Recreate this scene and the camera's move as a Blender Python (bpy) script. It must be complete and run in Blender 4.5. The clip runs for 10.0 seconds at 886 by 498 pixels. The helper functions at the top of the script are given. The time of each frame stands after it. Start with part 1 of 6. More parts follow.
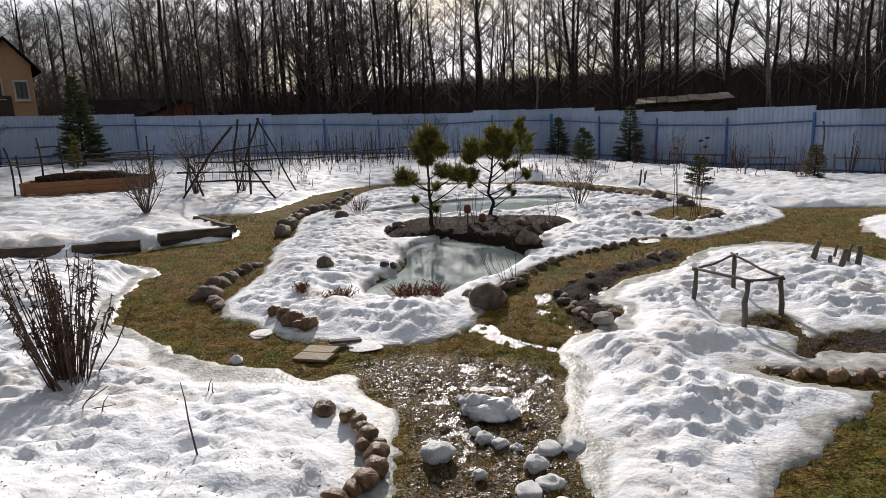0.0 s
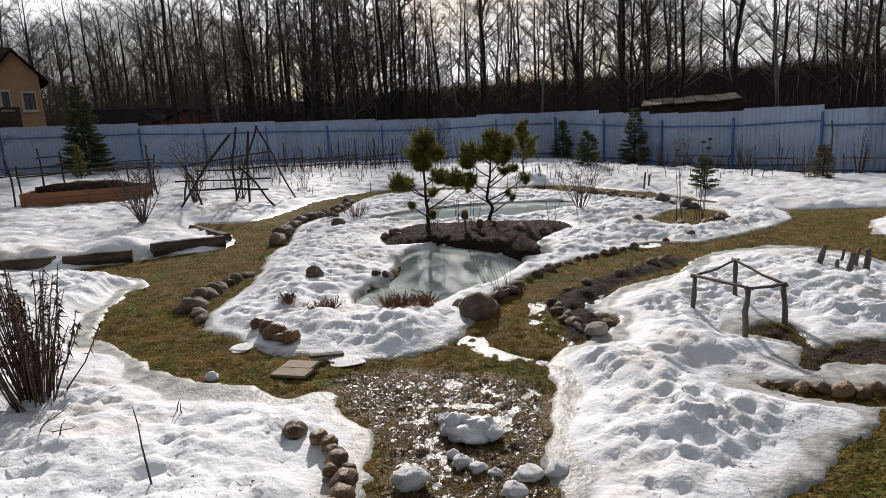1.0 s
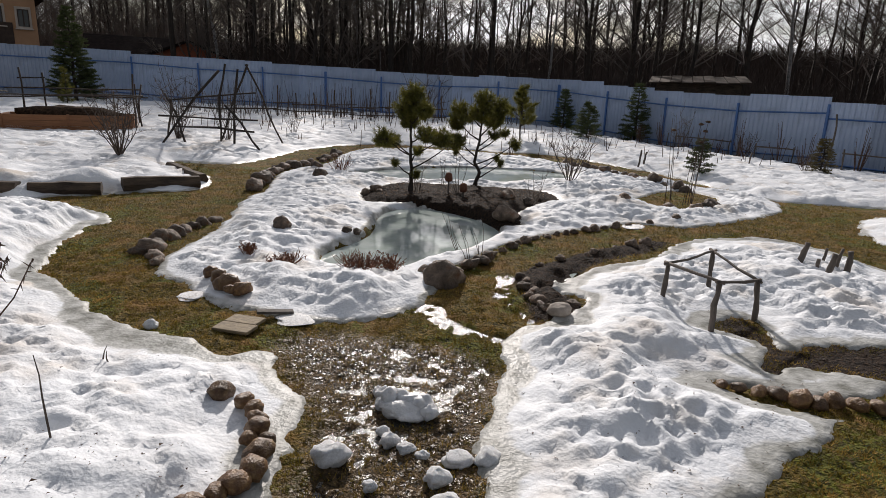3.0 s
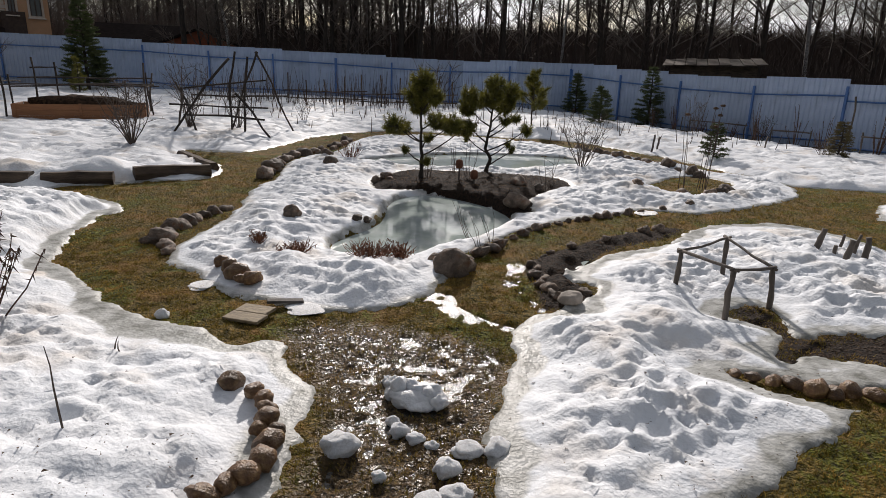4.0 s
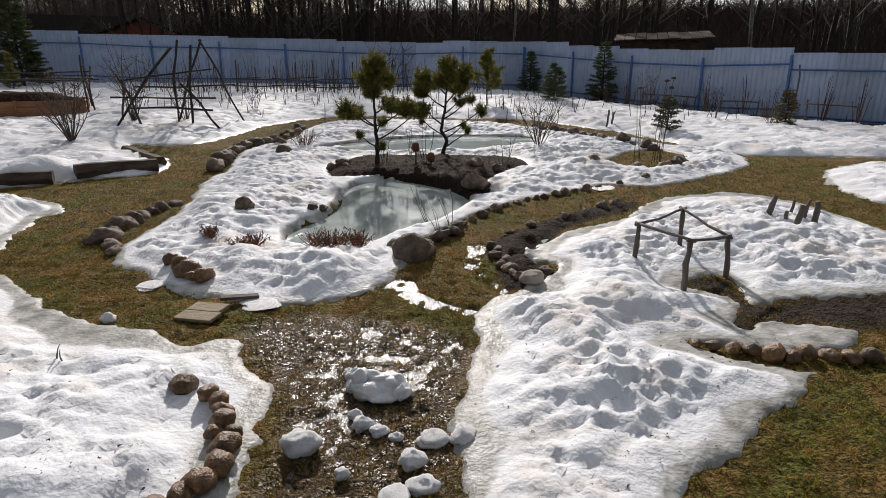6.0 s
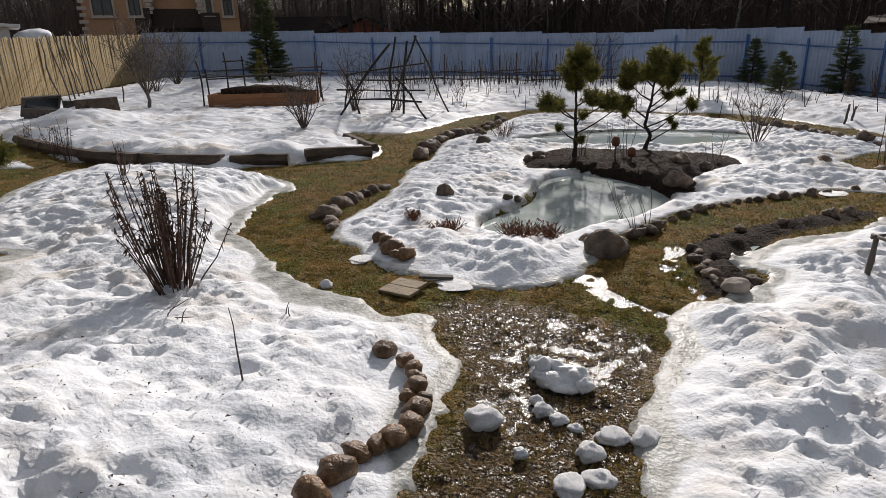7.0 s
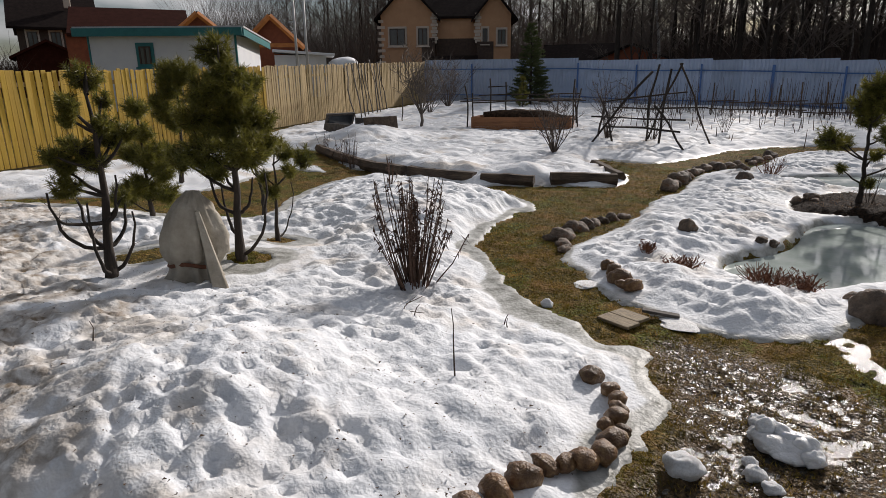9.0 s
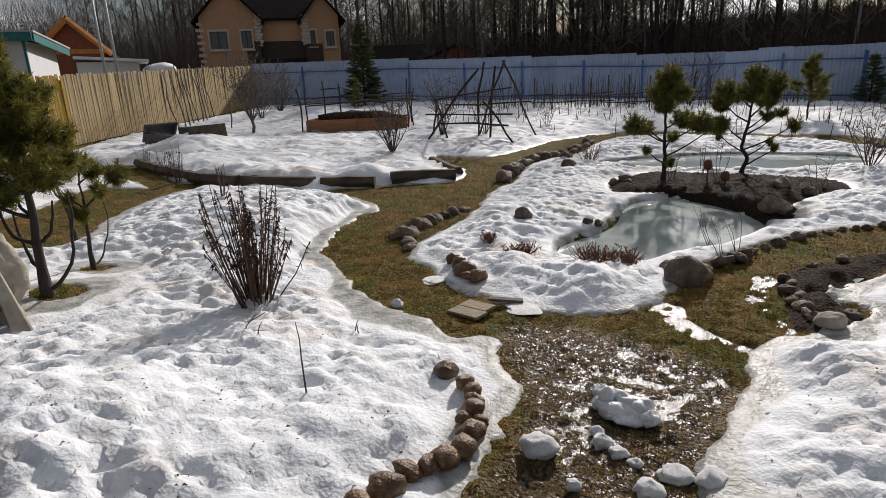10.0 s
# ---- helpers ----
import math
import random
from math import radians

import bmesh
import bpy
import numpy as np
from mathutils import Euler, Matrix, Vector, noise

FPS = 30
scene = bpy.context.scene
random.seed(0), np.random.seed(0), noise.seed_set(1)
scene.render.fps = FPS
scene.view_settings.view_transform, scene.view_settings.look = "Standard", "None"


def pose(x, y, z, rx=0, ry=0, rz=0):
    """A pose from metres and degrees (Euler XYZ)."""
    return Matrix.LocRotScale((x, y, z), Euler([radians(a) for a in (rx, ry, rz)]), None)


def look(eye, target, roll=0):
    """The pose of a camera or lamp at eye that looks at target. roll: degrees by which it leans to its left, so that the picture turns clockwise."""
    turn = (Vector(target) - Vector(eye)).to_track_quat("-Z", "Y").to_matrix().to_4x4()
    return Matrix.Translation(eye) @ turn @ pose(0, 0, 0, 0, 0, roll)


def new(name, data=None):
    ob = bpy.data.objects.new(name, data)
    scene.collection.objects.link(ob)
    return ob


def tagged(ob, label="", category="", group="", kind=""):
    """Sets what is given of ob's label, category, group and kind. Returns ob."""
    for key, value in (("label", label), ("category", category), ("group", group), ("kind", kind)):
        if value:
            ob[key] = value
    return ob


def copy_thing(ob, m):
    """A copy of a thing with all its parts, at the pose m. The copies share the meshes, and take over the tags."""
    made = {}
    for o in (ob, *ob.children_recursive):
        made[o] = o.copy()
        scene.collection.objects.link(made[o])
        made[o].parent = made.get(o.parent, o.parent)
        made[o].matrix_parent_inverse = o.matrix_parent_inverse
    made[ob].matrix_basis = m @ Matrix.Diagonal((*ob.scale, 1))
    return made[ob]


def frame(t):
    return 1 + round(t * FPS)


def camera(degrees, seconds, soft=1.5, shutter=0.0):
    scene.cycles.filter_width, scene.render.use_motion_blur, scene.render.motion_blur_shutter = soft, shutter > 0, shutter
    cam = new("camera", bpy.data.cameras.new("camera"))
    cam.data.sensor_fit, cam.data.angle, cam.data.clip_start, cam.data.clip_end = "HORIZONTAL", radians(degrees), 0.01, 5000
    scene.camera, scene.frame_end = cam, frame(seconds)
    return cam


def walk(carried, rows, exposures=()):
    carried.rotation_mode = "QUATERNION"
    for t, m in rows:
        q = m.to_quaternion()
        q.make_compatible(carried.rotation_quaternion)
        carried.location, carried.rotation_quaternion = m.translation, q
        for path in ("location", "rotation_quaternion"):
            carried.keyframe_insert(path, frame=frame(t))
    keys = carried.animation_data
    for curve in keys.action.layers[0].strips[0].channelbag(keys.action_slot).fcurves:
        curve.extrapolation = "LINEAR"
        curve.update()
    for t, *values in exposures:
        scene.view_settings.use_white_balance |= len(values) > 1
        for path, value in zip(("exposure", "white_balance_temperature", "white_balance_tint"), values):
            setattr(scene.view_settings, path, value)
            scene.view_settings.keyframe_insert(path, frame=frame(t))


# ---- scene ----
cam = camera(72.5, 10.0, 0.7)
PATH = [
    (0, (0.583, 0.479, 1.704), (0.454, 2.434, 1.3), -2.1),
    (0.5, (0.707, 0.569, 1.686), (0.543, 2.508, 1.223), -3.4),
    (1, (0.761, 0.69, 1.69), (0.602, 2.645, 1.303), -2.9),
    (1.5, (0.89, 0.788, 1.701), (0.666, 2.741, 1.331), -2.1),
    (2, (0.993, 0.846, 1.699), (0.718, 2.774, 1.243), -1.2),
    (2.5, (1.013, 0.91, 1.678), (0.962, 2.843, 1.169), 1.1),
    (3, (0.975, 0.943, 1.682), (0.838, 2.871, 1.165), 2.4),
    (3.2, (0.991, 0.949, 1.691), (0.813, 2.866, 1.15), 1.7),
    (4.3, (0.986, 0.986, 1.685), (0.813, 2.898, 1.123), 1.9),
    (4.5, (1.006, 0.99, 1.673), (0.774, 2.909, 1.157), 1.9),
    (5, (1.096, 1.033, 1.671), (0.893, 2.957, 1.163), 3.0),
    (5.2, (1.11, 1.052, 1.671), (0.967, 2.982, 1.163), 1.3),
    (6.3, (1.002, 1.067, 1.668), (0.956, 2.964, 1.036), -0.0),
    (6.5, (1.026, 1.049, 1.653), (0.829, 2.941, 1.036), -0.3),
    (7, (1.007, 0.982, 1.682), (0.353, 2.765, 1.055), -1.3),
    (7.5, (1.04, 0.955, 1.7), (0.015, 2.546, 1.054), -2.3),
    (8, (1.109, 0.959, 1.702), (-0.159, 2.386, 1.106), -1.8),
    (8.5, (1.151, 0.94, 1.717), (-0.148, 2.329, 1.099), -0.9),
    (9, (1.165, 0.92, 1.699), (-0.163, 2.316, 1.161), -0.7),
    (9.5, (1.155, 0.949, 1.695), (-0.133, 2.383, 1.16), -1.1),
    (10, (1.148, 1.027, 1.679), (0.216, 2.71, 1.133), -2.5),
]
walk(cam, [(t, look(eye, target, roll)) for t, eye, target, roll in PATH], [(0, -0.1, 6450, 13), (2, -0.24, 6450, 13), (6.5, -0.2, 6450, 13), (8, -0.28, 6450, 13), (10, -0.28, 6450, 13)])

# ---- light ----
SUN_AZ, SUN_EL = math.radians(-7), math.radians(27)      # clockwise from +y, above the horizon
sun_data = bpy.data.lights.new("sun", "SUN")
sun_data.energy, sun_data.angle, sun_data.color = 5.0, math.radians(1.8), (1.0, 0.93, 0.85)
sun = new("sun", sun_data)
sun_way = Vector((math.sin(SUN_AZ) * math.cos(SUN_EL), math.cos(SUN_AZ) * math.cos(SUN_EL), math.sin(SUN_EL)))
sun.matrix_world = look(sun_way * 50, (0, 0, 0))

world = bpy.data.worlds.new("sky")
scene.world = world
world.use_nodes = True
wn, wl = world.node_tree.nodes, world.node_tree.links
wn.clear()
sky = wn.new("ShaderNodeTexSky")
sky.sky_type, sky.sun_disc = "NISHITA", False
sky.sun_elevation, sky.sun_rotation = SUN_EL, SUN_AZ
sky.air_density, sky.dust_density = 1.0, 1.2
coord = wn.new("ShaderNodeTexCoord")
cmap = wn.new("ShaderNodeMapping")
cmap.inputs["Scale"].default_value = (1.4, 1.4, 4.5)
cloud = wn.new("ShaderNodeTexNoise")
cloud.inputs["Scale"].default_value, cloud.inputs["Detail"].default_value = 2.6, 7
cramp = wn.new("ShaderNodeValToRGB")
cramp.color_ramp.elements[0].position, cramp.color_ramp.elements[1].position = 0.45, 0.60
cmix = wn.new("ShaderNodeMixRGB")
toward = wn.new("ShaderNodeVectorMath")      # clouds scatter most light on the sun's side of the sky
toward.operation = "DOT_PRODUCT"
toward.inputs[1].default_value = sun_way
half = wn.new("ShaderNodeMapRange")
half.inputs[1].default_value, half.inputs[2].default_value = -1.0, 1.0
power = wn.new("ShaderNodeMath")
power.operation = "POWER"
power.inputs[1].default_value = 5.0
shine = wn.new("ShaderNodeMapRange")
shine.inputs[3].default_value, shine.inputs[4].default_value = 8.0, 33.0
tone = wn.new("ShaderNodeCombineColor")
wl.new(coord.outputs["Generated"], toward.inputs[0])
wl.new(toward.outputs["Value"], half.inputs[0])
wl.new(half.outputs[0], power.inputs[0])
wl.new(power.outputs[0], shine.inputs[0])
for channel in range(3):
    wl.new(shine.outputs[0], tone.inputs[channel])
wl.new(tone.outputs[0], cmix.inputs[2])
bg = wn.new("ShaderNodeBackground")
bg.inputs["Strength"].default_value = 0.05
wout = wn.new("ShaderNodeOutputWorld")
wl.new(coord.outputs["Generated"], cmap.inputs[0])
wl.new(cmap.outputs[0], cloud.inputs["Vector"])
wl.new(cloud.outputs["Fac"], cramp.inputs[0])
wl.new(cramp.outputs[0], cmix.inputs[0])
wl.new(sky.outputs[0], cmix.inputs[1])
wl.new(cmix.outputs[0], bg.inputs[0])
wl.new(bg.outputs[0], wout.inputs[0])


# ---- materials ----
def mat(name, stops, scale=6.0, rough=0.8, bump=0.3, bump_scale=40.0, detail=6, metal=0.0, stretch=(1, 1, 1),
        vary=0.0, stain=None, stain_scale=1.5, stain_at=(0.55, 0.7), rough_var=0.0, spec=0.5, sss=0.0, space="Object", island=False, glow=0.0, depth=0.02, layers=()):
    """A surface: a noise-driven colour ramp, an optional stain at a larger scale, fine relief."""
    m = bpy.data.materials.new(name)
    m.use_nodes = True
    n, l = m.node_tree.nodes, m.node_tree.links
    b = n["Principled BSDF"]
    tc = n.new("ShaderNodeTexCoord")
    mp = n.new("ShaderNodeMapping")
    mp.inputs["Scale"].default_value = stretch
    l.new(tc.outputs[space], mp.inputs[0])
    tex = n.new("ShaderNodeTexNoise")
    tex.inputs["Scale"].default_value, tex.inputs["Detail"].default_value = scale, detail
    tex.inputs["Roughness"].default_value = 0.65
    l.new(mp.outputs[0], tex.inputs["Vector"])
    ramp = n.new("ShaderNodeValToRGB")
    e = ramp.color_ramp.elements
    lo, hi = 0.3, 0.7
    e[0].position, e[0].color = lo, (*stops[0], 1)
    e[1].position, e[1].color = hi, (*stops[-1], 1)
    for i, c in enumerate(stops[1:-1], 1):
        e.new(lo + (hi - lo) * i / (len(stops) - 1)).color = (*c, 1)
    l.new(tex.outputs["Fac"], ramp.inputs[0])
    colour = ramp.outputs[0]
    if stain:
        st = n.new("ShaderNodeTexNoise")
        st.inputs["Scale"].default_value, st.inputs["Detail"].default_value = stain_scale, 5
        l.new(tc.outputs[space], st.inputs["Vector"])
        sr = n.new("ShaderNodeMapRange")
        sr.inputs[1].default_value, sr.inputs[2].default_value = stain_at
        l.new(st.outputs["Fac"], sr.inputs[0])
        mx = n.new("ShaderNodeMixRGB")
        mx.inputs[2].default_value = (*stain, 1)
        l.new(sr.outputs[0], mx.inputs[0])
        l.new(colour, mx.inputs[1])
        colour = mx.outputs[0]
    roughness = None
    for name_, stops_, scale_, rough_ in layers:      # another surface where the mesh says so, its edge broken by noise
        at_ = n.new("ShaderNodeAttribute")
        at_.attribute_name = name_
        nz = n.new("ShaderNodeTexNoise")
        nz.inputs["Scale"].default_value, nz.inputs["Detail"].default_value = scale_, 6
        l.new(tc.outputs[space], nz.inputs["Vector"])
        mv = n.new("ShaderNodeMath")
        mv.operation = "MULTIPLY_ADD"
        mv.inputs[1].default_value, mv.inputs[2].default_value = 0.9, -0.45
        l.new(nz.outputs["Fac"], mv.inputs[0])
        ad = n.new("ShaderNodeMath")
        l.new(at_.outputs["Fac"], ad.inputs[0])
        l.new(mv.outputs[0], ad.inputs[1])
        mr = n.new("ShaderNodeMapRange")
        mr.inputs[1].default_value, mr.inputs[2].default_value = 0.35, 0.65
        l.new(ad.outputs[0], mr.inputs[0])
        cr = n.new("ShaderNodeValToRGB")
        q = cr.color_ramp.elements
        q[0].position, q[0].color, q[1].position, q[1].color = 0.32, (*stops_[0], 1), 0.68, (*stops_[1], 1)
        l.new(nz.outputs["Fac"], cr.inputs[0])
        mx = n.new("ShaderNodeMixRGB")
        l.new(mr.outputs[0], mx.inputs[0])
        l.new(colour, mx.inputs[1])
        l.new(cr.outputs[0], mx.inputs[2])
        colour = mx.outputs[0]
        rm = n.new("ShaderNodeMix")
        rm.inputs[2].default_value, rm.inputs[3].default_value = rough, rough_
        if roughness is not None:
            l.new(roughness, rm.inputs[2])
        l.new(mr.outputs[0], rm.inputs[0])
        roughness = rm.outputs[0]
    if roughness is not None:
        l.new(roughness, b.inputs["Roughness"])
    if vary:
        if island:
            src = n.new("ShaderNodeNewGeometry").outputs["Random Per Island"]
        else:
            src = n.new("ShaderNodeObjectInfo").outputs["Random"]
        vr = n.new("ShaderNodeMapRange")
        vr.inputs[3].default_value, vr.inputs[4].default_value = 1 - vary, 1 + vary
        l.new(src, vr.inputs[0])
        hs = n.new("ShaderNodeHueSaturation")
        l.new(vr.outputs[0], hs.inputs["Value"])
        l.new(colour, hs.inputs["Color"])
        colour = hs.outputs[0]
    l.new(colour, b.inputs["Base Color"])
    b.inputs["Roughness"].default_value, b.inputs["Metallic"].default_value = rough, metal
    b.inputs["Specular IOR Level"].default_value = spec
    if rough_var:
        rr = n.new("ShaderNodeMapRange")
        rr.inputs[3].default_value, rr.inputs[4].default_value = rough - rough_var, rough + rough_var
        l.new(tex.outputs["Fac"], rr.inputs[0])
        l.new(rr.outputs[0], b.inputs["Roughness"])
    if sss:
        b.inputs["Subsurface Weight"].default_value = sss
        b.inputs["Subsurface Radius"].default_value = (0.06, 0.07, 0.08)
        b.inputs["Subsurface Scale"].default_value = 0.3
    if bump:
        bt = n.new("ShaderNodeTexNoise")
        bt.inputs["Scale"].default_value, bt.inputs["Detail"].default_value = bump_scale, 5
        l.new(mp.outputs[0], bt.inputs["Vector"])
        bp = n.new("ShaderNodeBump")
        bp.inputs["Strength"].default_value, bp.inputs["Distance"].default_value = bump, depth
        l.new(bt.outputs["Fac"], bp.inputs["Height"])
        l.new(bp.outputs[0], b.inputs["Normal"])
    if glow:
        tr = n.new("ShaderNodeBsdfTranslucent")
        l.new(colour, tr.inputs[0])
        ms = n.new("ShaderNodeMixShader")
        ms.inputs[0].default_value = glow
        l.new(b.outputs[0], ms.inputs[1])
        l.new(tr.outputs[0], ms.inputs[2])
        l.new(ms.outputs[0], n["Material Output"].inputs[0])
    return m


# blue-grey first stop: shade of the hollows painted in by noise; stain and dirt are brown
M_SNOW = mat("old_snow", [(0.74, 0.77, 0.81), (0.85, 0.86, 0.87)], 4, 0.7, 0.36, 36, spec=0.12, depth=0.028, detail=8, stain=(0.60, 0.53, 0.45), stain_scale=1.6, stain_at=(0.54, 0.78),
             layers=[("dirt", ((0.22, 0.17, 0.12), (0.80, 0.78, 0.75)), 11.0, 0.8), ("rim", ((0.20, 0.20, 0.175), (0.56, 0.56, 0.54)), 8.0, 0.4)])
M_GROUND = mat("thawed_turf", [(0.009, 0.007, 0.002), (0.12, 0.09, 0.015), (0.39, 0.245, 0.072)], 30, 0.95, 1.0, 55, detail=9,
               stain=(0.24, 0.135, 0.036), stain_scale=3.1, stain_at=(0.46, 0.62), spec=0.25, depth=0.08,
               layers=[("moss", ((0.010, 0.011, 0.002), (0.20, 0.20, 0.022)), 36.0, 0.95), ("wet", ((0.014, 0.010, 0.006), (0.22, 0.145, 0.07)), 44.0, 0.24), ("soil", ((0.007, 0.005, 0.004), (0.058, 0.033, 0.018)), 30.0, 0.95)])
M_SOIL = mat("bare_soil", [(0.012, 0.008, 0.006), (0.045, 0.028, 0.018), (0.095, 0.058, 0.033)], 14, 0.95, 1.0, 45, spec=0.1)
M_ICE = mat("pond_ice", [(0.32, 0.38, 0.35), (0.50, 0.56, 0.53)], 2.2, 0.05, 0.015, 10, rough_var=0.04, spec=0.9, stain=(0.5, 0.54, 0.54), stain_scale=3, stain_at=(0.55, 0.75))
M_WATER = mat("melt_water", [(0.015, 0.012, 0.008), (0.05, 0.04, 0.026)], 6, 0.2, 0.8, 70, spec=0.9, depth=0.012)
M_STONE = mat("field_stone", [(0.05, 0.037, 0.028), (0.15, 0.11, 0.08), (0.30, 0.235, 0.18)], 1.6, 0.75, 0.6, 8, vary=0.45, stain=(0.17, 0.085, 0.045),
              stain_scale=2)
M_STONE_WARM = mat("ochre_stone", [(0.045, 0.020, 0.009), (0.135, 0.07, 0.027), (0.29, 0.185, 0.08)], 1.3, 0.45, 0.5, 7, vary=0.45,
                   stain=(0.12, 0.055, 0.025), stain_scale=2)
M_STONE_PALE = mat("pale_stone", [(0.20, 0.17, 0.14), (0.38, 0.33, 0.28)], 8, 0.8, 0.5, 30, vary=0.15)
M_BARK = mat("dark_bark", [(0.016, 0.012, 0.010), (0.06, 0.046, 0.036)], 10, 0.9, 0.6, 40, stretch=(1, 1, 0.3), vary=0.25)
M_TWIG = mat("bare_twig", [(0.05, 0.035, 0.028), (0.12, 0.09, 0.07)], 8, 0.85, 0.3, 40, vary=0.3)
M_FENCE = mat("blue_grey_sheet", [(0.34, 0.42, 0.57), (0.43, 0.51, 0.66)], 2, 0.45, 0.05, 20, vary=0.15, stain=(0.24, 0.29, 0.38), stain_scale=1.7, stain_at=(0.55, 0.8))
M_FENCE_BACK = mat("blue_fence_post", [(0.05, 0.13, 0.34), (0.085, 0.19, 0.44)], 5, 0.5, 0.1, 30)
M_WOOD = mat("weathered_plank", [(0.30, 0.215, 0.10), (0.50, 0.38, 0.20)], 9, 0.8, 0.3, 30, stretch=(6, 6, 0.5), vary=0.16)
M_YELLOW = mat("yellow_plank", [(0.38, 0.235, 0.02), (0.52, 0.34, 0.045)], 9, 0.7, 0.3, 30, stretch=(6, 6, 0.5), vary=0.15)

# ---- plan: heights and outlines ----
PERM = np.random.RandomState(7).permutation(512)
PERM = np.concatenate([PERM, PERM])
ANG = np.random.RandomState(8).rand(1024) * 2 * np.pi


def gnoise(x, y, seed=0):
    """Smooth gradient noise on arrays, about -0.7 to 0.7."""
    xi, yi = np.floor(x).astype(int), np.floor(y).astype(int)
    fx, fy = x - xi, y - yi
    u, v = fx * fx * fx * (fx * (fx * 6 - 15) + 10), fy * fy * fy * (fy * (fy * 6 - 15) + 10)

    def corner(i, j):
        a = ANG[PERM[(PERM[(xi + i + seed * 37) & 511] + yi + j) & 511]]
        return np.cos(a) * (fx - i) + np.sin(a) * (fy - j)
    top = corner(0, 0) * (1 - u) + corner(1, 0) * u
    low = corner(0, 1) * (1 - u) + corner(1, 1) * u
    return top * (1 - v) + low * v


def fbm(x, y, size, seed=0, octaves=3):
    total, amp, s = 0, 1.0, 1.0 / size
    for k in range(octaves):
        total = total + amp * gnoise(x * s + 17.3 * k, y * s - 9.1 * k, seed + k)
        amp, s = amp * 0.5, s * 2.1
    return total


def pits(x, y, size, seed=0):
    """Melt cups: 0 to 1, deepest in the middle of uneven cells."""
    xi, yi = np.floor(x / size).astype(int), np.floor(y / size).astype(int)
    best = np.full(np.shape(x), 9.0)
    for i in (-1, 0, 1):
        for j in (-1, 0, 1):
            h = PERM[(PERM[(xi + i + seed * 31) & 511] + yi + j) & 511]
            px, py = (xi + i + 0.15 + 0.7 * (h % 23) / 22.0) * size, (yi + j + 0.15 + 0.7 * (h % 29) / 28.0) * size
            r = 0.55 + 0.45 * (h % 7) / 6.0
            best = np.minimum(best, np.hypot(x - px, (y - py) * 1.25) / size / r)
    return np.exp(-(best / 0.42) ** 2)


def curve(points, per=7):
    """A closed smooth outline through the given plan points."""
    p = np.array(points, float)
    a, b, c, d = np.roll(p, 1, 0), p, np.roll(p, -1, 0), np.roll(p, -2, 0)
    out = []
    for t in np.arange(per) / per:
        out.append(0.5 * (2 * b + (c - a) * t + (2 * a - 5 * b + 4 * c - d) * t * t + (3 * b - a - 3 * c + d) * t ** 3))
    return np.stack(out, 1).reshape(-1, 2)


def grown(outline, by):
    c = outline.mean(0)
    v = outline - c
    return c + v * (1 + by / np.linalg.norm(v, axis=1, keepdims=True))


def inside(poly, x, y):
    """Signed distance to an outline, positive inside."""
    shape = np.shape(x)
    x, y = np.ravel(x), np.ravel(y)
    d2, odd = np.full(x.shape, 1e9), np.zeros(x.shape, bool)
    for (ax, ay), (bx, by) in zip(poly, np.roll(poly, -1, 0)):
        ex, ey = bx - ax, by - ay
        k = np.clip(((x - ax) * ex + (y - ay) * ey) / (ex * ex + ey * ey + 1e-12), 0, 1)
        d2 = np.minimum(d2, (x - ax - k * ex) ** 2 + (y - ay - k * ey) ** 2)
        if ay != by:
            odd ^= ((ay > y) != (by > y)) & (x < ex * (y - ay) / ey + ax)
    return np.where(odd, 1, -1).reshape(shape) * np.sqrt(d2).reshape(shape)


def step01(a, b, v):
    k = np.clip((v - a) / (b - a), 0, 1)
    return k * k * (3 - 2 * k)


POND = curve([(-0.70, 6.84), (-0.63, 7.16), (-0.5, 7.53), (-0.4, 8.0), (-0.48, 9.04), (-0.2, 9.66), (0.25, 9.6), (0.7, 9.25), (1.05, 8.75), (1.13, 8.15),
              (0.75, 7.3), (0.5, 7.0), (0.32, 6.75), (0.15, 6.48), (-0.11, 6.36), (-0.39, 6.34), (-0.58, 6.5)])
POND_FAR = curve([(-1.7, 12.3), (-0.7, 13.5), (0.6, 14.15), (2.2, 14.15), (2.6, 13.4), (1.1, 12.2), (-0.2, 11.95)])
PINE_BED = curve([(-0.8, 9.7), (-0.35, 9.62), (0.1, 9.72), (0.46, 9.36), (0.8, 9.08), (1.05, 8.65), (1.33, 8.62), (1.45, 9.1), (1.35, 9.5), (1.65, 10.1), (2.1, 10.6),
                  (1.85, 11.25), (1.3, 11.3), (0.7, 11.35), (0, 11.35), (-0.6, 11.35), (-0.95, 10.5)])
WET = curve([(-0.35, 4.55), (0.2, 4.75), (1.0, 4.5), (1.05, 3.7), (0.95, 2.6), (0.2, 2.6), (0.2, 3.6)])
RILL = curve([(0.44, 5.33), (0.55, 5.53), (0.7, 5.4), (0.8, 5.15), (1.06, 4.97), (1.17, 4.92), (1.15, 4.8), (0.93, 4.95), (0.74, 5.02), (0.58, 5.25)])
BROOK = curve([(1.19, 6.48), (1.27, 6.29), (1.22, 5.95), (1.33, 5.5), (1.42, 5.24), (1.33, 5.22), (1.2, 5.46), (1.08, 5.77), (1.1, 6.25)])
MELT_POOL = curve([(1.47, 6.09), (1.7, 6.42), (1.85, 6.72), (1.95, 6.8), (1.78, 6.43), (1.66, 5.99), (1.52, 5.85)])
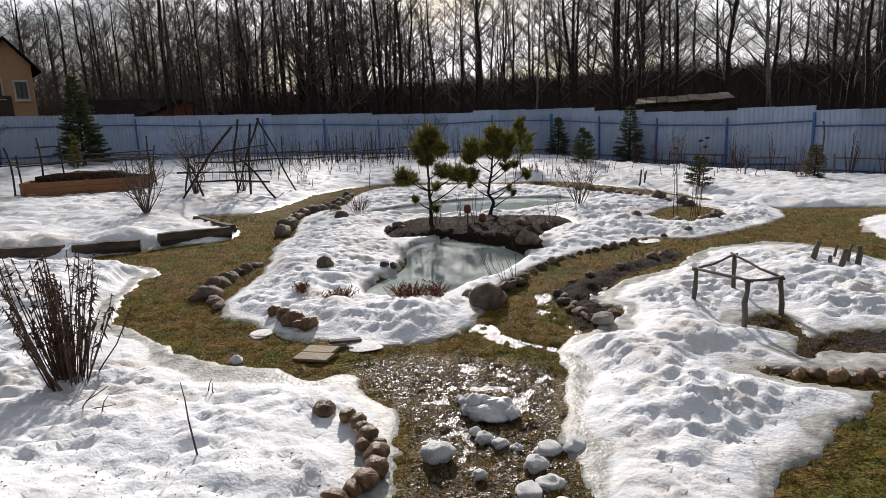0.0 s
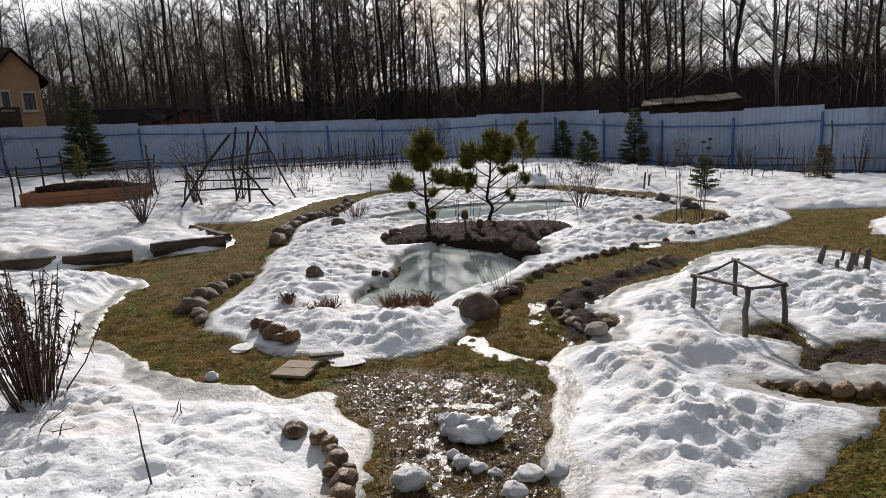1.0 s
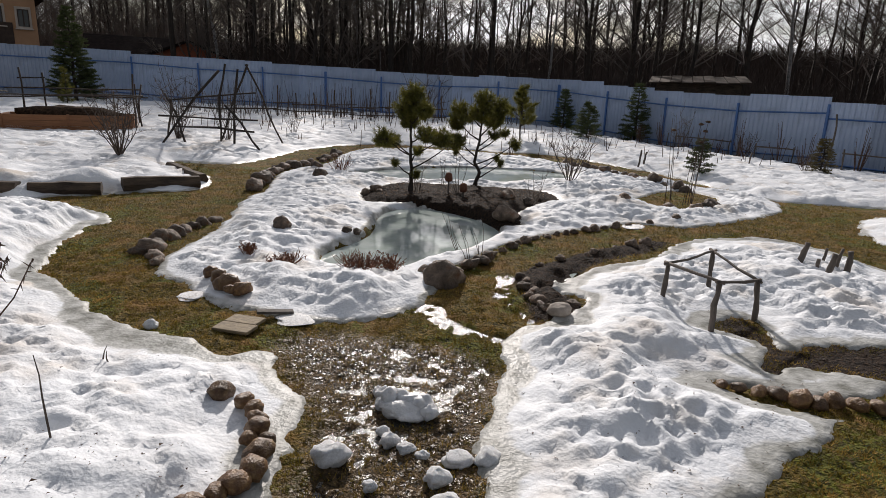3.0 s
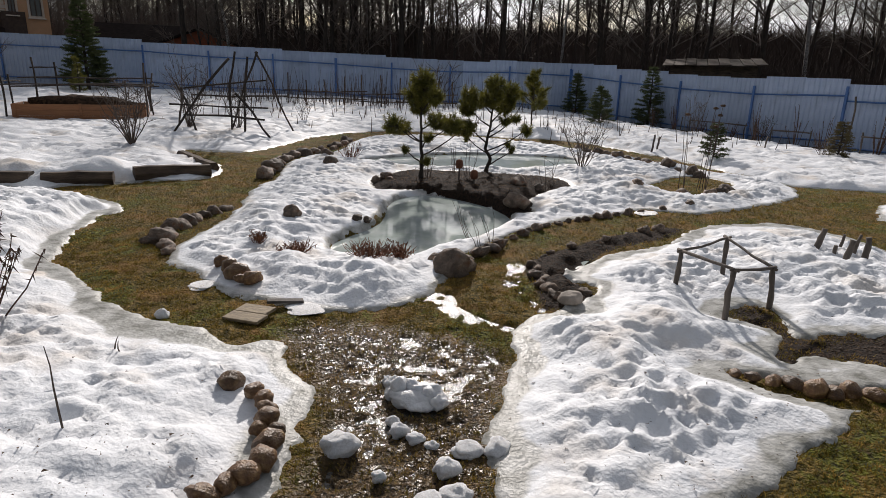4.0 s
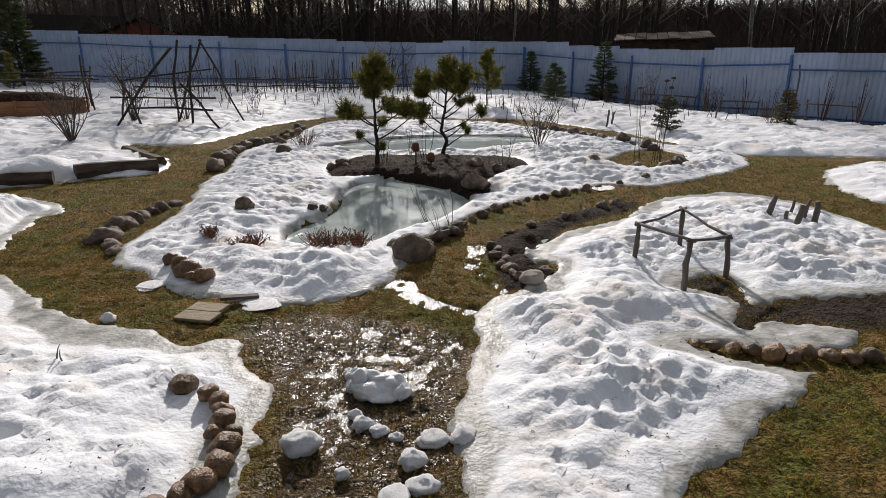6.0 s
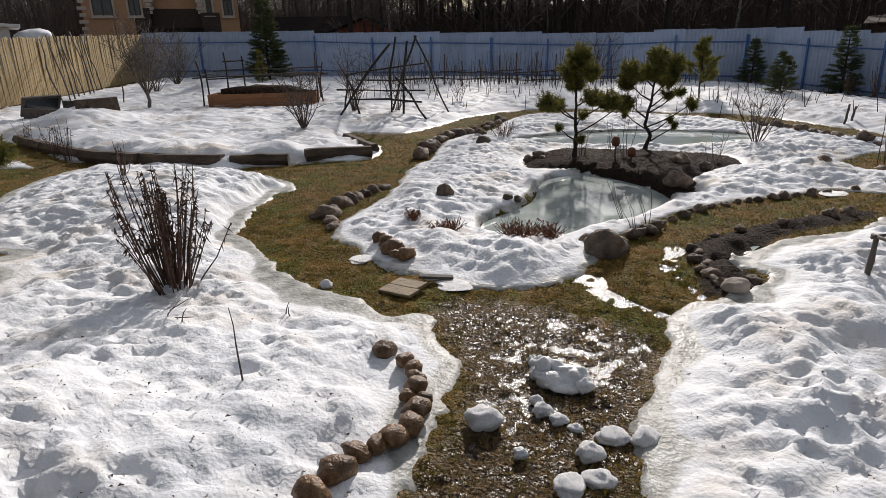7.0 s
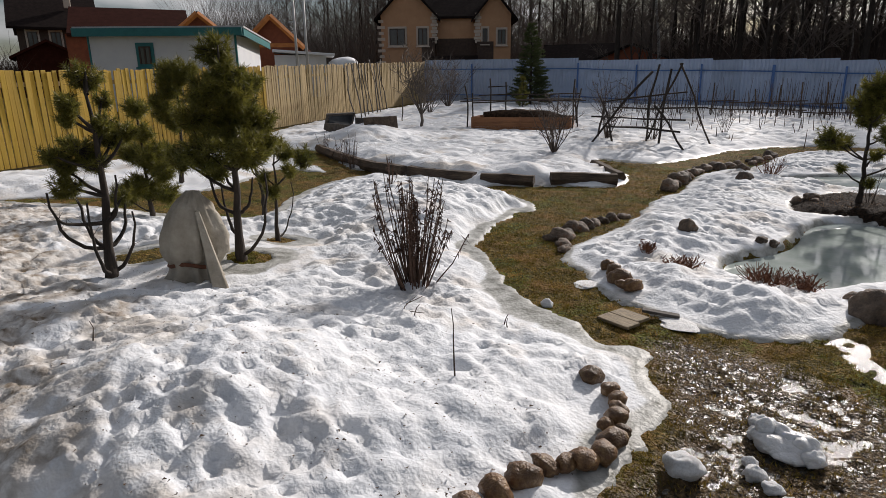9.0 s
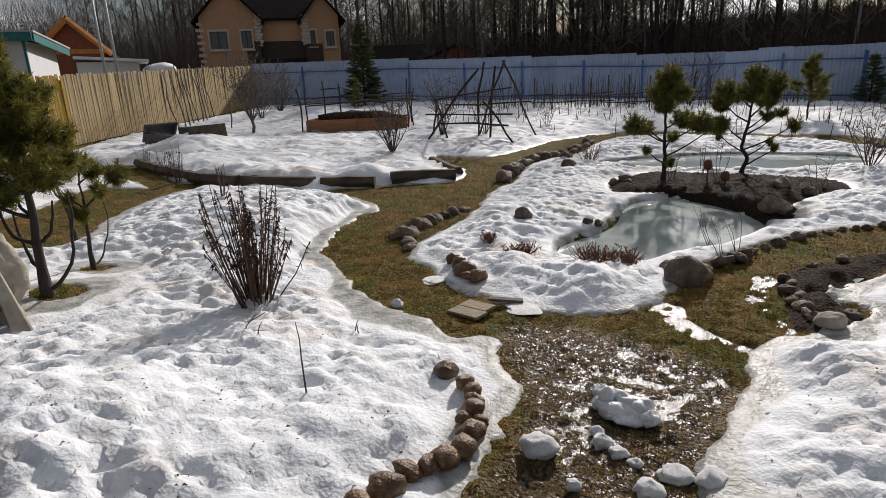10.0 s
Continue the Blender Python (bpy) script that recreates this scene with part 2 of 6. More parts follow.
STONE_BED = curve([(1.29, 6.33), (1.56, 6.76), (2.08, 7.38), (2.71, 7.9), (3.1, 8.1), (2.73, 7.55), (2.32, 7.24), (1.89, 6.68), (1.69, 5.86), (1.77, 5.55),
                   (1.59, 5.3), (1.42, 5.3), (1.37, 5.69)])


def slope(x, y):
    """The lie of the land: level in front, rising gently towards the far corner."""
    w = -0.6 * x + 0.8 * y - 11.5
    hill = 0.085 * np.maximum(y + 0.25 * x - 62, 0)
    return np.minimum(0.033 * (w + np.sqrt(w * w + 4)) / 2, 0.75 + 0.002 * np.maximum(w, 0)) + np.minimum(hill, 9 + 0.002 * hill)


def ground_z(x, y, fine=True):
    x, y = np.asarray(x, float), np.asarray(y, float)
    z = slope(x, y)
    near = (x > -12) & (x < 12) & (y > -4) & (y < 20)
    if near.any():
        xn, yn = x[near], y[near]
        zn = 0.03 * fbm(xn, yn, 1.6, 3, 2)
        if fine:
            zn += 0.022 * fbm(xn, yn, 0.16, 4, 3) + 0.012 * fbm(xn, yn, 0.06, 6, 2)
        for poly, depth in ((POND, 0.3), (POND_FAR, 0.2)):
            zn -= depth * step01(-0.08, 0.16, inside(poly, xn, yn))
        bed = inside(PINE_BED, xn, yn)
        zn += (0.075 + 0.022 * fbm(xn, yn, 0.25, 9, 4)) * step01(-0.04, 0.2, bed)
        zn += 0.14 * np.exp(-((xn + 4.25) ** 2 + (yn - 3.3) ** 2) / 1.2)      # the pines stand on a low rise
        wet = inside(WET, xn, yn)
        zn += (0.012 * fbm(xn, yn, 0.3, 31, 2) + (0.026 * fbm(xn, yn, 0.07, 32, 2) if fine else 0)) * step01(-0.1, 0.1, wet) - 0.018 * step01(-0.15, 0.2, wet)
        for run in (RILL, BROOK, MELT_POOL):
            zn += (0.03 * fbm(xn, yn, 0.09, 33, 2) - 0.03) * step01(-0.12, 0.06, inside(run, xn, yn))
        zn += 0.05 * step01(-0.05, 0.15, inside(STONE_BED, xn, yn)) * (1 + 1.2 * fbm(xn, yn, 0.2, 5))
        z = z.copy()
        z[near] += zn
    return z


def gz(x, y):
    return float(ground_z(np.array([x]), np.array([y]))[0])


def sheet(name, xs, ys, height, keep=None, mats=(), masks=None, label="", category="", kind="structure"):
    """A height field on the lines xs and ys."""
    X, Y = np.meshgrid(xs, ys)
    Z = height(X, Y)
    nx, ny = len(xs), len(ys)
    idx = np.arange(nx * ny).reshape(ny, nx)
    f = np.stack([idx[:-1, :-1], idx[:-1, 1:], idx[1:, 1:], idx[1:, :-1]], -1).reshape(-1, 4)
    if keep is not None:
        k = keep.ravel()
        f = f[k[f].any(1)]
    used, inv = np.unique(f, return_inverse=True)
    f = inv.reshape(-1, 4)
    v = np.stack([X.ravel(), Y.ravel(), Z.ravel()], 1)[used]
    me = bpy.data.meshes.new(name)
    me.vertices.add(len(v))
    me.vertices.foreach_set("co", v.ravel())
    me.loops.add(f.size)
    me.loops.foreach_set("vertex_index", f.ravel())
    me.polygons.add(len(f))
    me.polygons.foreach_set("loop_start", np.arange(0, f.size, 4))
    me.polygons.foreach_set("loop_total", np.full(len(f), 4))
    me.polygons.foreach_set("use_smooth", np.ones(len(f), bool))
    for m in mats:
        me.materials.append(m)
    for key, values in (masks or {}).items():
        me.attributes.new(key, "FLOAT", "POINT").data.foreach_set("value", np.clip(values, 0, 1).ravel()[used].astype(np.float32))
    me.update(calc_edges=True)
    return tagged(new(name, me), label, category, "", kind)


def lines(parts):
    """Grid lines from (start, end, step) stretches."""
    out = []
    for a, b, s in parts:
        out += list(np.linspace(a, b, max(2, int(round((b - a) / s)) + 1))[:-1])
    return np.array(out + [parts[-1][1]])


GX = lines([(-600, -60, 60), (-60, -16, 4), (-16, -4.5, 0.25), (-4.5, -0.7, 0.045), (-0.7, 1.5, 0.022), (1.5, 6, 0.045), (6, 16, 0.25), (16, 60, 4), (60, 600, 60)])
GY = lines([(-300, -20, 40), (-20, 1.5, 1.0), (1.5, 2.5, 0.045), (2.5, 5.6, 0.022), (5.6, 10.5, 0.045), (10.5, 18, 0.12), (18, 34, 0.5), (34, 90, 4), (90, 900, 60)])
XX, YY = np.meshgrid(GX, GY)
RIGHT_BARE = curve([(2.74, 5.42), (3.0, 5.64), (3.1, 5.5), (3.08, 5.24), (3.18, 5.02), (3.35, 5.18), (3.8, 5.22), (4.3, 5.2), (4.3, 4.75), (3.6, 4.62), (3.26, 4.68),
                    (3.03, 4.73), (2.87, 4.58), (2.8, 4.77), (3.0, 5.08), (2.86, 5.3)])
FENCE_FOOT = (XX - 3.6) * 0.781 + (YY - 26.4) * 0.625      # signed distance from the right-hand steel fence
soil_mask = np.maximum.reduce([step01(-0.2, 0.0, inside(PINE_BED, XX, YY)), step01(-0.12, 0.05, inside(STONE_BED, XX, YY)), 0.95 * step01(-0.1, 0.1, inside(RIGHT_BARE, XX, YY)),
                               step01(28, 31, YY), step01(-0.9, -0.5, FENCE_FOOT) * (YY > 8)])
ground = sheet("ground", GX, GY, ground_z, None, (M_GROUND,), {"wet": 0.5 + 2.0 * np.clip(inside(WET, XX, YY), -0.25, 0.25), "soil": soil_mask, "moss": 0.27 + 1.3 * fbm(XX, YY, 0.55, 71, 3)},
               "thawed mossy garden turf with wet mud and dead grass", "ground")


BANKS = []


def bank(name, outline, holes=(), step=0.04, high=0.16, reach=0.35, rim=0.12, rough=1.0, seed=0, label="", dirty=None, mound=None, box=None):
    """A bank of old snow: thin wet rim, then a cupped, domed body."""
    x0, y0 = outline.min(0) - 0.15
    x1, y1 = outline.max(0) + 0.15
    if box:
        x0, y0, x1, y1 = max(x0, box[0]), max(y0, box[1]), min(x1, box[2]), min(y1, box[3])
    xs, ys = np.arange(x0, x1, step), np.arange(y0, y1, step)
    X, Y = np.meshgrid(xs, ys)
    d = inside(outline, X, Y)
    for h in holes:
        d = np.minimum(d, -inside(h, X, Y))
    d = d + 0.09 * fbm(X, Y, 0.55, seed + 40, 2) + 0.035 * fbm(X, Y, 0.12, seed + 50, 2)
    body = d - rim * (1.0 + 1.3 * fbm(X, Y, 0.8, seed + 60, 2))
    grow = 1 - np.exp(-np.maximum(body, 0) / reach)
    T = np.where(d < 0, np.maximum(d * 0.7, -0.06), 0.018 * step01(0, 0.03, d)) + high * grow
    lump = 0.5 + 0.5 * step01(0, 0.35, body)
    wx, wy = X + 0.16 * fbm(X, Y, 0.38, seed + 21, 2), Y + 0.16 * fbm(X, Y, 0.38, seed + 23, 2)      # uneven cups, not a lattice
    T = T + rough * step01(0, 0.12, body) * lump * (0.065 * fbm(X, Y, 0.46, seed, 3) + 0.04 * fbm(X, Y, 1.1, seed + 7, 1) - 0.042 * pits(wx, wy, 0.23, seed) * (0.6 + 0.8 * gnoise(X * 0.9, Y * 0.9, seed + 5))
                                                   - 0.068 * pits(wx + 3.1, wy + 1.7, 0.13, seed + 2) * step01(-0.6, 0.25, gnoise(X * 1.3, Y * 1.3, seed + 11)) - 0.03 * pits(wx - 1.3, wy + 5.2, 0.085, seed + 4) + 0.016 * fbm(X, Y, 0.085, seed + 3, 2))
    if mound:
        for mx, my, r, h in mound:
            T = T + np.where(d > 0, h * np.exp(-((X - mx) ** 2 + (Y - my) ** 2) / (r * r)), 0) * step01(0, 0.25, body)
    T = np.where(d > 0, np.maximum(T, 0.012), T)
    masks = {"rim": 0.5 - body / 0.12, "dirt": 0.5 + 0.5 * dirty(X, Y) if dirty is not None else 0 * X}
    Z = ground_z(X, Y, False) + T
    BANKS.append((xs, ys, Z, d))
    return sheet(name, xs, ys, lambda a, b: Z, d > -2 * step, (M_SNOW,), masks, label, "snow", "stuff")


LEFT_BANK = curve([(-3.45, 7.62), (-3.42, 7.2), (-3.28, 6.67), (-3.03, 6.0), (-2.77, 5.62), (-2.36, 5.3), (-1.9, 4.97), (-1.45, 4.65), (-0.93, 4.46),
                   (-0.6, 4.26), (-0.37, 4.38), (-0.2, 4.1), (0.05, 3.82), (0.06, 3.5), (0.1, 3.2), (0.16, 2.6), (0.0, 1.7), (-1.2, 0.9), (-3.5, 0.5), (-6.5, 0.6), (-9.0, 1.2),
                   (-10.2, 2.5), (-8.5, 3.55), (-6.6, 4.35), (-5.85, 4.85), (-6.8, 6.0), (-7.5, 7.4), (-7.3, 8.35), (-5.7, 8.35), (-4.34, 8.15)])
RIGHT_BANK = curve([(1.03, 2.6), (1.04, 3.3), (0.99, 3.55), (1.04, 3.8), (1.14, 4.25), (1.13, 4.6), (1.19, 4.97), (1.45, 5.22), (1.75, 5.5), (1.82, 5.8),
                    (1.62, 5.95), (1.68, 6.25), (1.93, 6.7), (2.26, 7.02), (2.76, 7.3), (3.2, 8.0), (3.8, 8.45), (4.5, 8.55), (5.0, 8.1), (5.2, 7.3),
                    (5.3, 6.4), (4.9, 5.5), (4.2, 5.05), (3.7, 4.7), (3.1, 4.12), (2.8, 3.87), (2.5, 3.62), (2.33, 3.37), (2.1, 3.27), (1.85, 3.1), (1.6, 2.5)])
STONE_GAP = curve([(2.4, 4.42), (2.63, 4.4), (2.9, 4.34), (3.3, 4.34), (3.7, 4.3), (3.7, 4.1), (3.2, 4.1), (2.85, 4.1), (2.6, 4.2)])
ISLAND = curve([(-1.95, 5.9), (-1.45, 5.5), (-1.06, 5.15), (-0.7, 5.02), (-0.13, 4.95), (0.24, 5.13), (0.52, 5.47), (0.6, 5.9), (0.72, 6.6), (1.0, 7.2),
                (1.75, 8.18), (2.5, 8.72), (3.05, 9.1), (3.7, 9.0), (4.34, 9.45), (5.2, 10.25), (5.7, 11.0), (5.85, 12.0), (5.2, 12.7), (4.45, 13.6),
                (3.3, 14.9), (1.9, 16.2), (0.3, 16.5), (-1.7, 16.3), (-2.4, 15.4), (-2.4, 13.4), (-2.75, 12.2), (-2.8, 11.5), (-2.5, 10.2), (-2.45, 8.9),
                (-2.25, 8.2), (-2.1, 7.4), (-2.05, 6.7)])
PATH_BARE = curve([(3.4, 10.9), (3.9, 11.8), (4.6, 12.3), (4.9, 11.6), (4.6, 11.0), (4.0, 10.4), (3.7, 10.2)])
THAWED = [curve([(x + 0.9 * rx * math.cos(a), y + ry * math.sin(a)) for a in np.linspace(0, 6.2832, 9)[:-1]])
          for x, y, rx, ry in ((-4.8, 3.02, 0.36, 0.26), (-3.88, 3.6, 0.26, 0.22), (-4.47, 4.28, 0.17, 0.17))]
bank("snow_bank", LEFT_BANK, THAWED, 0.034, 0.15, 0.45, 0.17, 0.85, 1, "melting snow bank with footprints and brown specks, beside the mossy path",
     lambda X, Y: (1.95 - Y - 0.3 * (X + 1)) * 0.8 + 1.1 * fbm(X, Y, 0.4, 77) - 0.42, [(-4.5, 6.6, 1.6, 0.16), (-1.8, 2.1, 0.8, 0.2), (-4.25, 3.3, 0.95, -0.11)])
bank("snow_bank", RIGHT_BANK, (RIGHT_BARE, STONE_GAP), 0.03, 0.15, 0.4, 0.15, 0.85, 5, "cupped melting snow bank with an icy grey rim",
     lambda X, Y: (3.35 - Y + 0.35 * (X - 2)) * 0.8 + 0.6 * fbm(X, Y, 0.5, 78) - 0.3, [(2.0, 4.6, 0.8, 0.06)])
bank("snow_bank", ISLAND, (POND, POND_FAR, grown(PINE_BED, 0.06), PATH_BARE), 0.036, 0.15, 0.42, 0.05, 0.95, 9, "snow lying on the rockery round the frozen pond",
     None, [(-1.6, 7.4, 0.6, 0.10), (0.0, 5.45, 0.4, 0.08), (2.9, 9.9, 0.6, 0.08)])
LOG_BED = curve([(-3.45, 10.0), (-3.6, 9.5), (-4.2, 9.22), (-4.9, 8.72), (-5.25, 8.36), (-5.7, 8.42), (-6.3, 8.12), (-6.9, 8.22), (-7.6, 8.4), (-8.4, 8.3), (-9.5, 8.85), (-10.9, 9.4), (-12.6, 9.2), (-15.5, 11), (-19.5, 21.0),
                 (-18.5, 23.6), (-6.3, 26.8), (2.6, 26.0), (6.0, 21.8), (8.75, 18.05), (13.0, 12.1), (9, 11.5), (7.0, 11.45), (5.95, 11.75), (5.4, 12.6),
                 (4.95, 14.1), (4.2, 15.5), (3.1, 17.0), (1.8, 17.3), (0, 17.35), (-1.9, 17.3), (-2.9, 16.3), (-3.5, 15.0), (-3.8, 13.2), (-4.3, 12.3),
                 (-5.2, 12.4), (-4.7, 11.6), (-3.9, 11.1)])
bank("snow_field", LOG_BED, (), 0.07, 0.17, 0.3, 0.06, 0.95, 14, "thawing snow over the vegetable plots as far as the fences",
     None, [(-4.9, 9.3, 0.45, 0.16), (-5.8, 8.95, 0.5, 0.12), (-6.6, 8.8, 0.5, 0.16), (-7.6, 8.9, 0.5, 0.14), (-9, 9.3, 0.7, 0.14), (-9.62, 15.6, 1.3, -0.13), (-11, 11, 1.0, 0.35), (-14, 19, 1.2, 0.3)])
FENCE_SNOW = curve([(-8.3, 7.7), (-9.4, 7.3), (-8.3, 5.6), (-8.8, 4.15), (-10, 2.9), (-11, 0), (-13.6, 2), (-12.9, 5), (-15, 9.5), (-12.5, 8.9), (-10.2, 8.35)])
bank("snow_bank", FENCE_SNOW, (), 0.07, 0.16, 0.4, 0.06, 0.8, 18, "snow between the plank fence and the mossy path")
FAR_RIGHT = curve([(8.9, 11.0), (7.5, 10.9), (6.4, 10.0), (6.05, 9.4), (5.9, 8.4), (6.1, 7.9), (7.5, 6.5), (9.5, 7.0), (11, 9.5)])
bank("snow_bank", FAR_RIGHT, (), 0.06, 0.16, 0.4, 0.06, 0.8, 23, "small melting snow bank on the turf")


def top(x, y):
    """Height of whatever lies uppermost at a place: turf or snow."""
    z = gz(x, y)
    for xs, ys, Z, d in BANKS:
        i, j = int((x - xs[0]) / (xs[1] - xs[0])), int((y - ys[0]) / (ys[1] - ys[0]))
        if 0 <= i < len(xs) and 0 <= j < len(ys) and d[j, i] > 0:
            z = max(z, float(Z[j, i]))
    return z


def bare(x, y, margin=0.0):
    """True where no snow lies."""
    x, y = np.asarray(x, float), np.asarray(y, float)
    ok = np.ones(x.shape, bool)
    for xs, ys, Z, d in BANKS:
        i, j = ((x - xs[0]) / (xs[1] - xs[0])).astype(int), ((y - ys[0]) / (ys[1] - ys[0])).astype(int)
        here = (i >= 0) & (i < len(xs)) & (j >= 0) & (j < len(ys))
        ok[here] &= d[j[here], i[here]] < -margin
    return ok


def flat(name, outline, z, material, label, category, kind="structure"):
    bm = bmesh.new()
    bm.faces.new([bm.verts.new((x, y, z)) for x, y in outline])
    bmesh.ops.triangulate(bm, faces=bm.faces[:])
    me = bpy.data.meshes.new(name)
    bm.to_mesh(me)
    me.materials.append(material)
    return tagged(new(name, me), label, category, "", kind)


flat("pond_ice", grown(POND, 0.12), -0.065, M_ICE, "milky grey-green pond ice under a film of meltwater", "ice")
flat("pond_ice", grown(POND_FAR, 0.1), 0.0, M_ICE, "frozen far pond with a film of meltwater", "ice")
flat("puddle", grown(WET, 0.05), -0.026, M_WATER, "shallow meltwater lying on the muddy turf", "puddle", "stuff")
flat("puddle", grown(RILL, 0.08), -0.016, M_WATER, "bright rill of meltwater across the turf", "puddle", "stuff")
flat("puddle", grown(BROOK, 0.06), -0.016, M_WATER, "bright meltwater beside the wet stones", "puddle", "stuff")
flat("puddle", grown(MELT_POOL, 0.05), -0.02, M_ICE, "pale icy pool at the foot of the snow", "puddle", "stuff")


# ---- building blocks ----
class Shape:
    """Collects corners and faces of one mesh."""

    def __init__(self):
        self.v, self.f = [], []

    def tube(self, path, radii, sides=5, cap=True):
        pts = [Vector(p) for p in path]
        base, n = len(self.v), len(pts)
        side = None
        for i, p in enumerate(pts):
            way = (pts[min(i + 1, n - 1)] - pts[max(i - 1, 0)]).normalized()
            if side is None:
                side = way.cross(Vector((0.31, 0.95, 0.1) if abs(way.z) > 0.9 else (0, 0, 1))).normalized()
            side = (side - way * side.dot(way)).normalized()
            other = way.cross(side)
            r = radii[i] if hasattr(radii, "__len__") else radii
            for k in range(sides):
                a = 2 * math.pi * k / sides
                self.v.append(tuple(p + (side * math.cos(a) + other * math.sin(a)) * r))
        for i in range(n - 1):
            for k in range(sides):
                a, b = base + i * sides + k, base + i * sides + (k + 1) % sides
                self.f.append((a, b, b + sides, a + sides))
        if cap and sides > 2:
            self.f.append(tuple(base + k for k in reversed(range(sides))))
            self.f.append(tuple(base + (n - 1) * sides + k for k in range(sides)))
        return self

    def spike(self, a, b, w, sides=3):
        """A thin twig that tapers to a point."""
        a, b = Vector(a), Vector(b)
        way = (b - a).normalized()
        s = way.cross(Vector((0.3, 0.2, 1.0))).normalized()
        o = way.cross(s)
        base = len(self.v)
        for k in range(sides):
            an = 2 * math.pi * k / sides
            self.v.append(tuple(a + (s * math.cos(an) + o * math.sin(an)) * w))
        self.v.append(tuple(b))
        for k in range(sides):
            self.f.append((base + k, base + (k + 1) % sides, base + sides))
        return self

    def blade(self, a, b, w, side):
        a, b, side = Vector(a), Vector(b), Vector(side).normalized() * w
        base = len(self.v)
        self.v += [tuple(a - side), tuple(a + side), tuple(b)]
        self.f.append((base, base + 1, base + 2))
        return self

    def box(self, lo, hi, m=None, chamfer=0.0):
        """A box with chamfered upright and top edges."""
        (x0, y0, z0), (x1, y1, z1) = lo, hi
        c = min(chamfer, (x1 - x0) / 3, (y1 - y0) / 3, (z1 - z0) / 3)
        rings = [(z0, 0, c), (z1 - c, 0, c), (z1, c, c)] if c else [(z0, 0, 0), (z1, 0, 0)]
        base, ring = len(self.v), 8 if c else 4
        for z, i, k in rings:
            a0, a1, b0, b1 = x0 + i, x1 - i, y0 + i, y1 - i
            pts = [(a0 + k, b0), (a1 - k, b0), (a1, b0 + k), (a1, b1 - k), (a1 - k, b1), (a0 + k, b1), (a0, b1 - k), (a0, b0 + k)] if c else \
                [(a0, b0), (a1, b0), (a1, b1), (a0, b1)]
            for x, y in pts:
                p = Vector((x, y, z))
                self.v.append(tuple(m @ p if m else p))
        for r in range(len(rings) - 1):
            for k in range(ring):
                a, b = base + r * ring + k, base + r * ring + (k + 1) % ring
                self.f.append((a, b, b + ring, a + ring))
        self.f.append(tuple(base + k for k in reversed(range(ring))))
        self.f.append(tuple(base + (len(rings) - 1) * ring + k for k in range(ring)))
        return self

    def blob(self, centre, radii, seed, rough=0.25, rings=7, segs=10, flat_base=0.0, fine=0.0):
        """An uneven boulder or lump."""
        base = len(self.v)
        c = Vector(centre)
        for i in range(rings + 1):
            ph = math.pi * i / rings
            for k in range(segs):
                th = 2 * math.pi * k / segs
                d = Vector((math.sin(ph) * math.cos(th), math.sin(ph) * math.sin(th), math.cos(ph)))
                q = 1 + rough * noise.noise(d * 1.3 + Vector((seed * 3.7, seed * 1.9, seed * 0.7))) + 0.4 * rough * noise.noise(d * 3.1 + Vector((seed, 5, 9)))
                if fine:
                    q += fine * noise.noise(d * 7 + Vector((seed, 2, 3)))
                p = Vector((d.x * radii[0], d.y * radii[1], d.z * radii[2])) * q
                if flat_base and p.z < -flat_base:
                    p.z = -flat_base
                self.v.append(tuple(c + p))
        for i in range(rings):
            for k in range(segs):
                a, b = base + i * segs + k, base + i * segs + (k + 1) % segs
                self.f.append((a + segs, b + segs, b, a))
        return self

    def mesh(self, name, material, smooth=True):
        me = bpy.data.meshes.new(name)
        me.from_pydata(self.v, [], self.f)
        me.materials.append(material)
        if smooth:
            me.polygons.foreach_set("use_smooth", [True] * len(me.polygons))
        me.update()
        return me


def part(name, shape, material, parent, label="", smooth=False):
    ob = new(name, shape.mesh(name, material, smooth))
    ob.parent = parent
    return tagged(ob, label)


def thing(name, label, category, group="", m=None):
    ob = new(name)
    ob.empty_display_size = 0.2
    if m is not None:
        ob.matrix_basis = m
    return tagged(ob, label, category, group)


def single(name, shape, material, label, category, group="", m=None, smooth=True, kind=""):
    ob = new(name, shape.mesh(name, material, smooth))
    if m is not None:
        ob.matrix_basis = m
    return tagged(ob, label, category, group, kind)


def placed(x, y, z, turn=0, size=1.0):
    return Matrix.Translation((x, y, z)) @ Matrix.Rotation(radians(turn), 4, "Z") @ Matrix.Scale(size, 4)


def wander(a, b, bend, n, rnd):
    """A crooked line from a to b."""
    a, b = Vector(a), Vector(b)
    out, off = [], Vector((0, 0, 0))
    for i in range(n + 1):
        t = i / n
        out.append(a.lerp(b, t) + off * math.sin(math.pi * t))
        off += Vector((rnd.uniform(-1, 1), rnd.uniform(-1, 1), rnd.uniform(-0.4, 0.4))) * bend
    return out


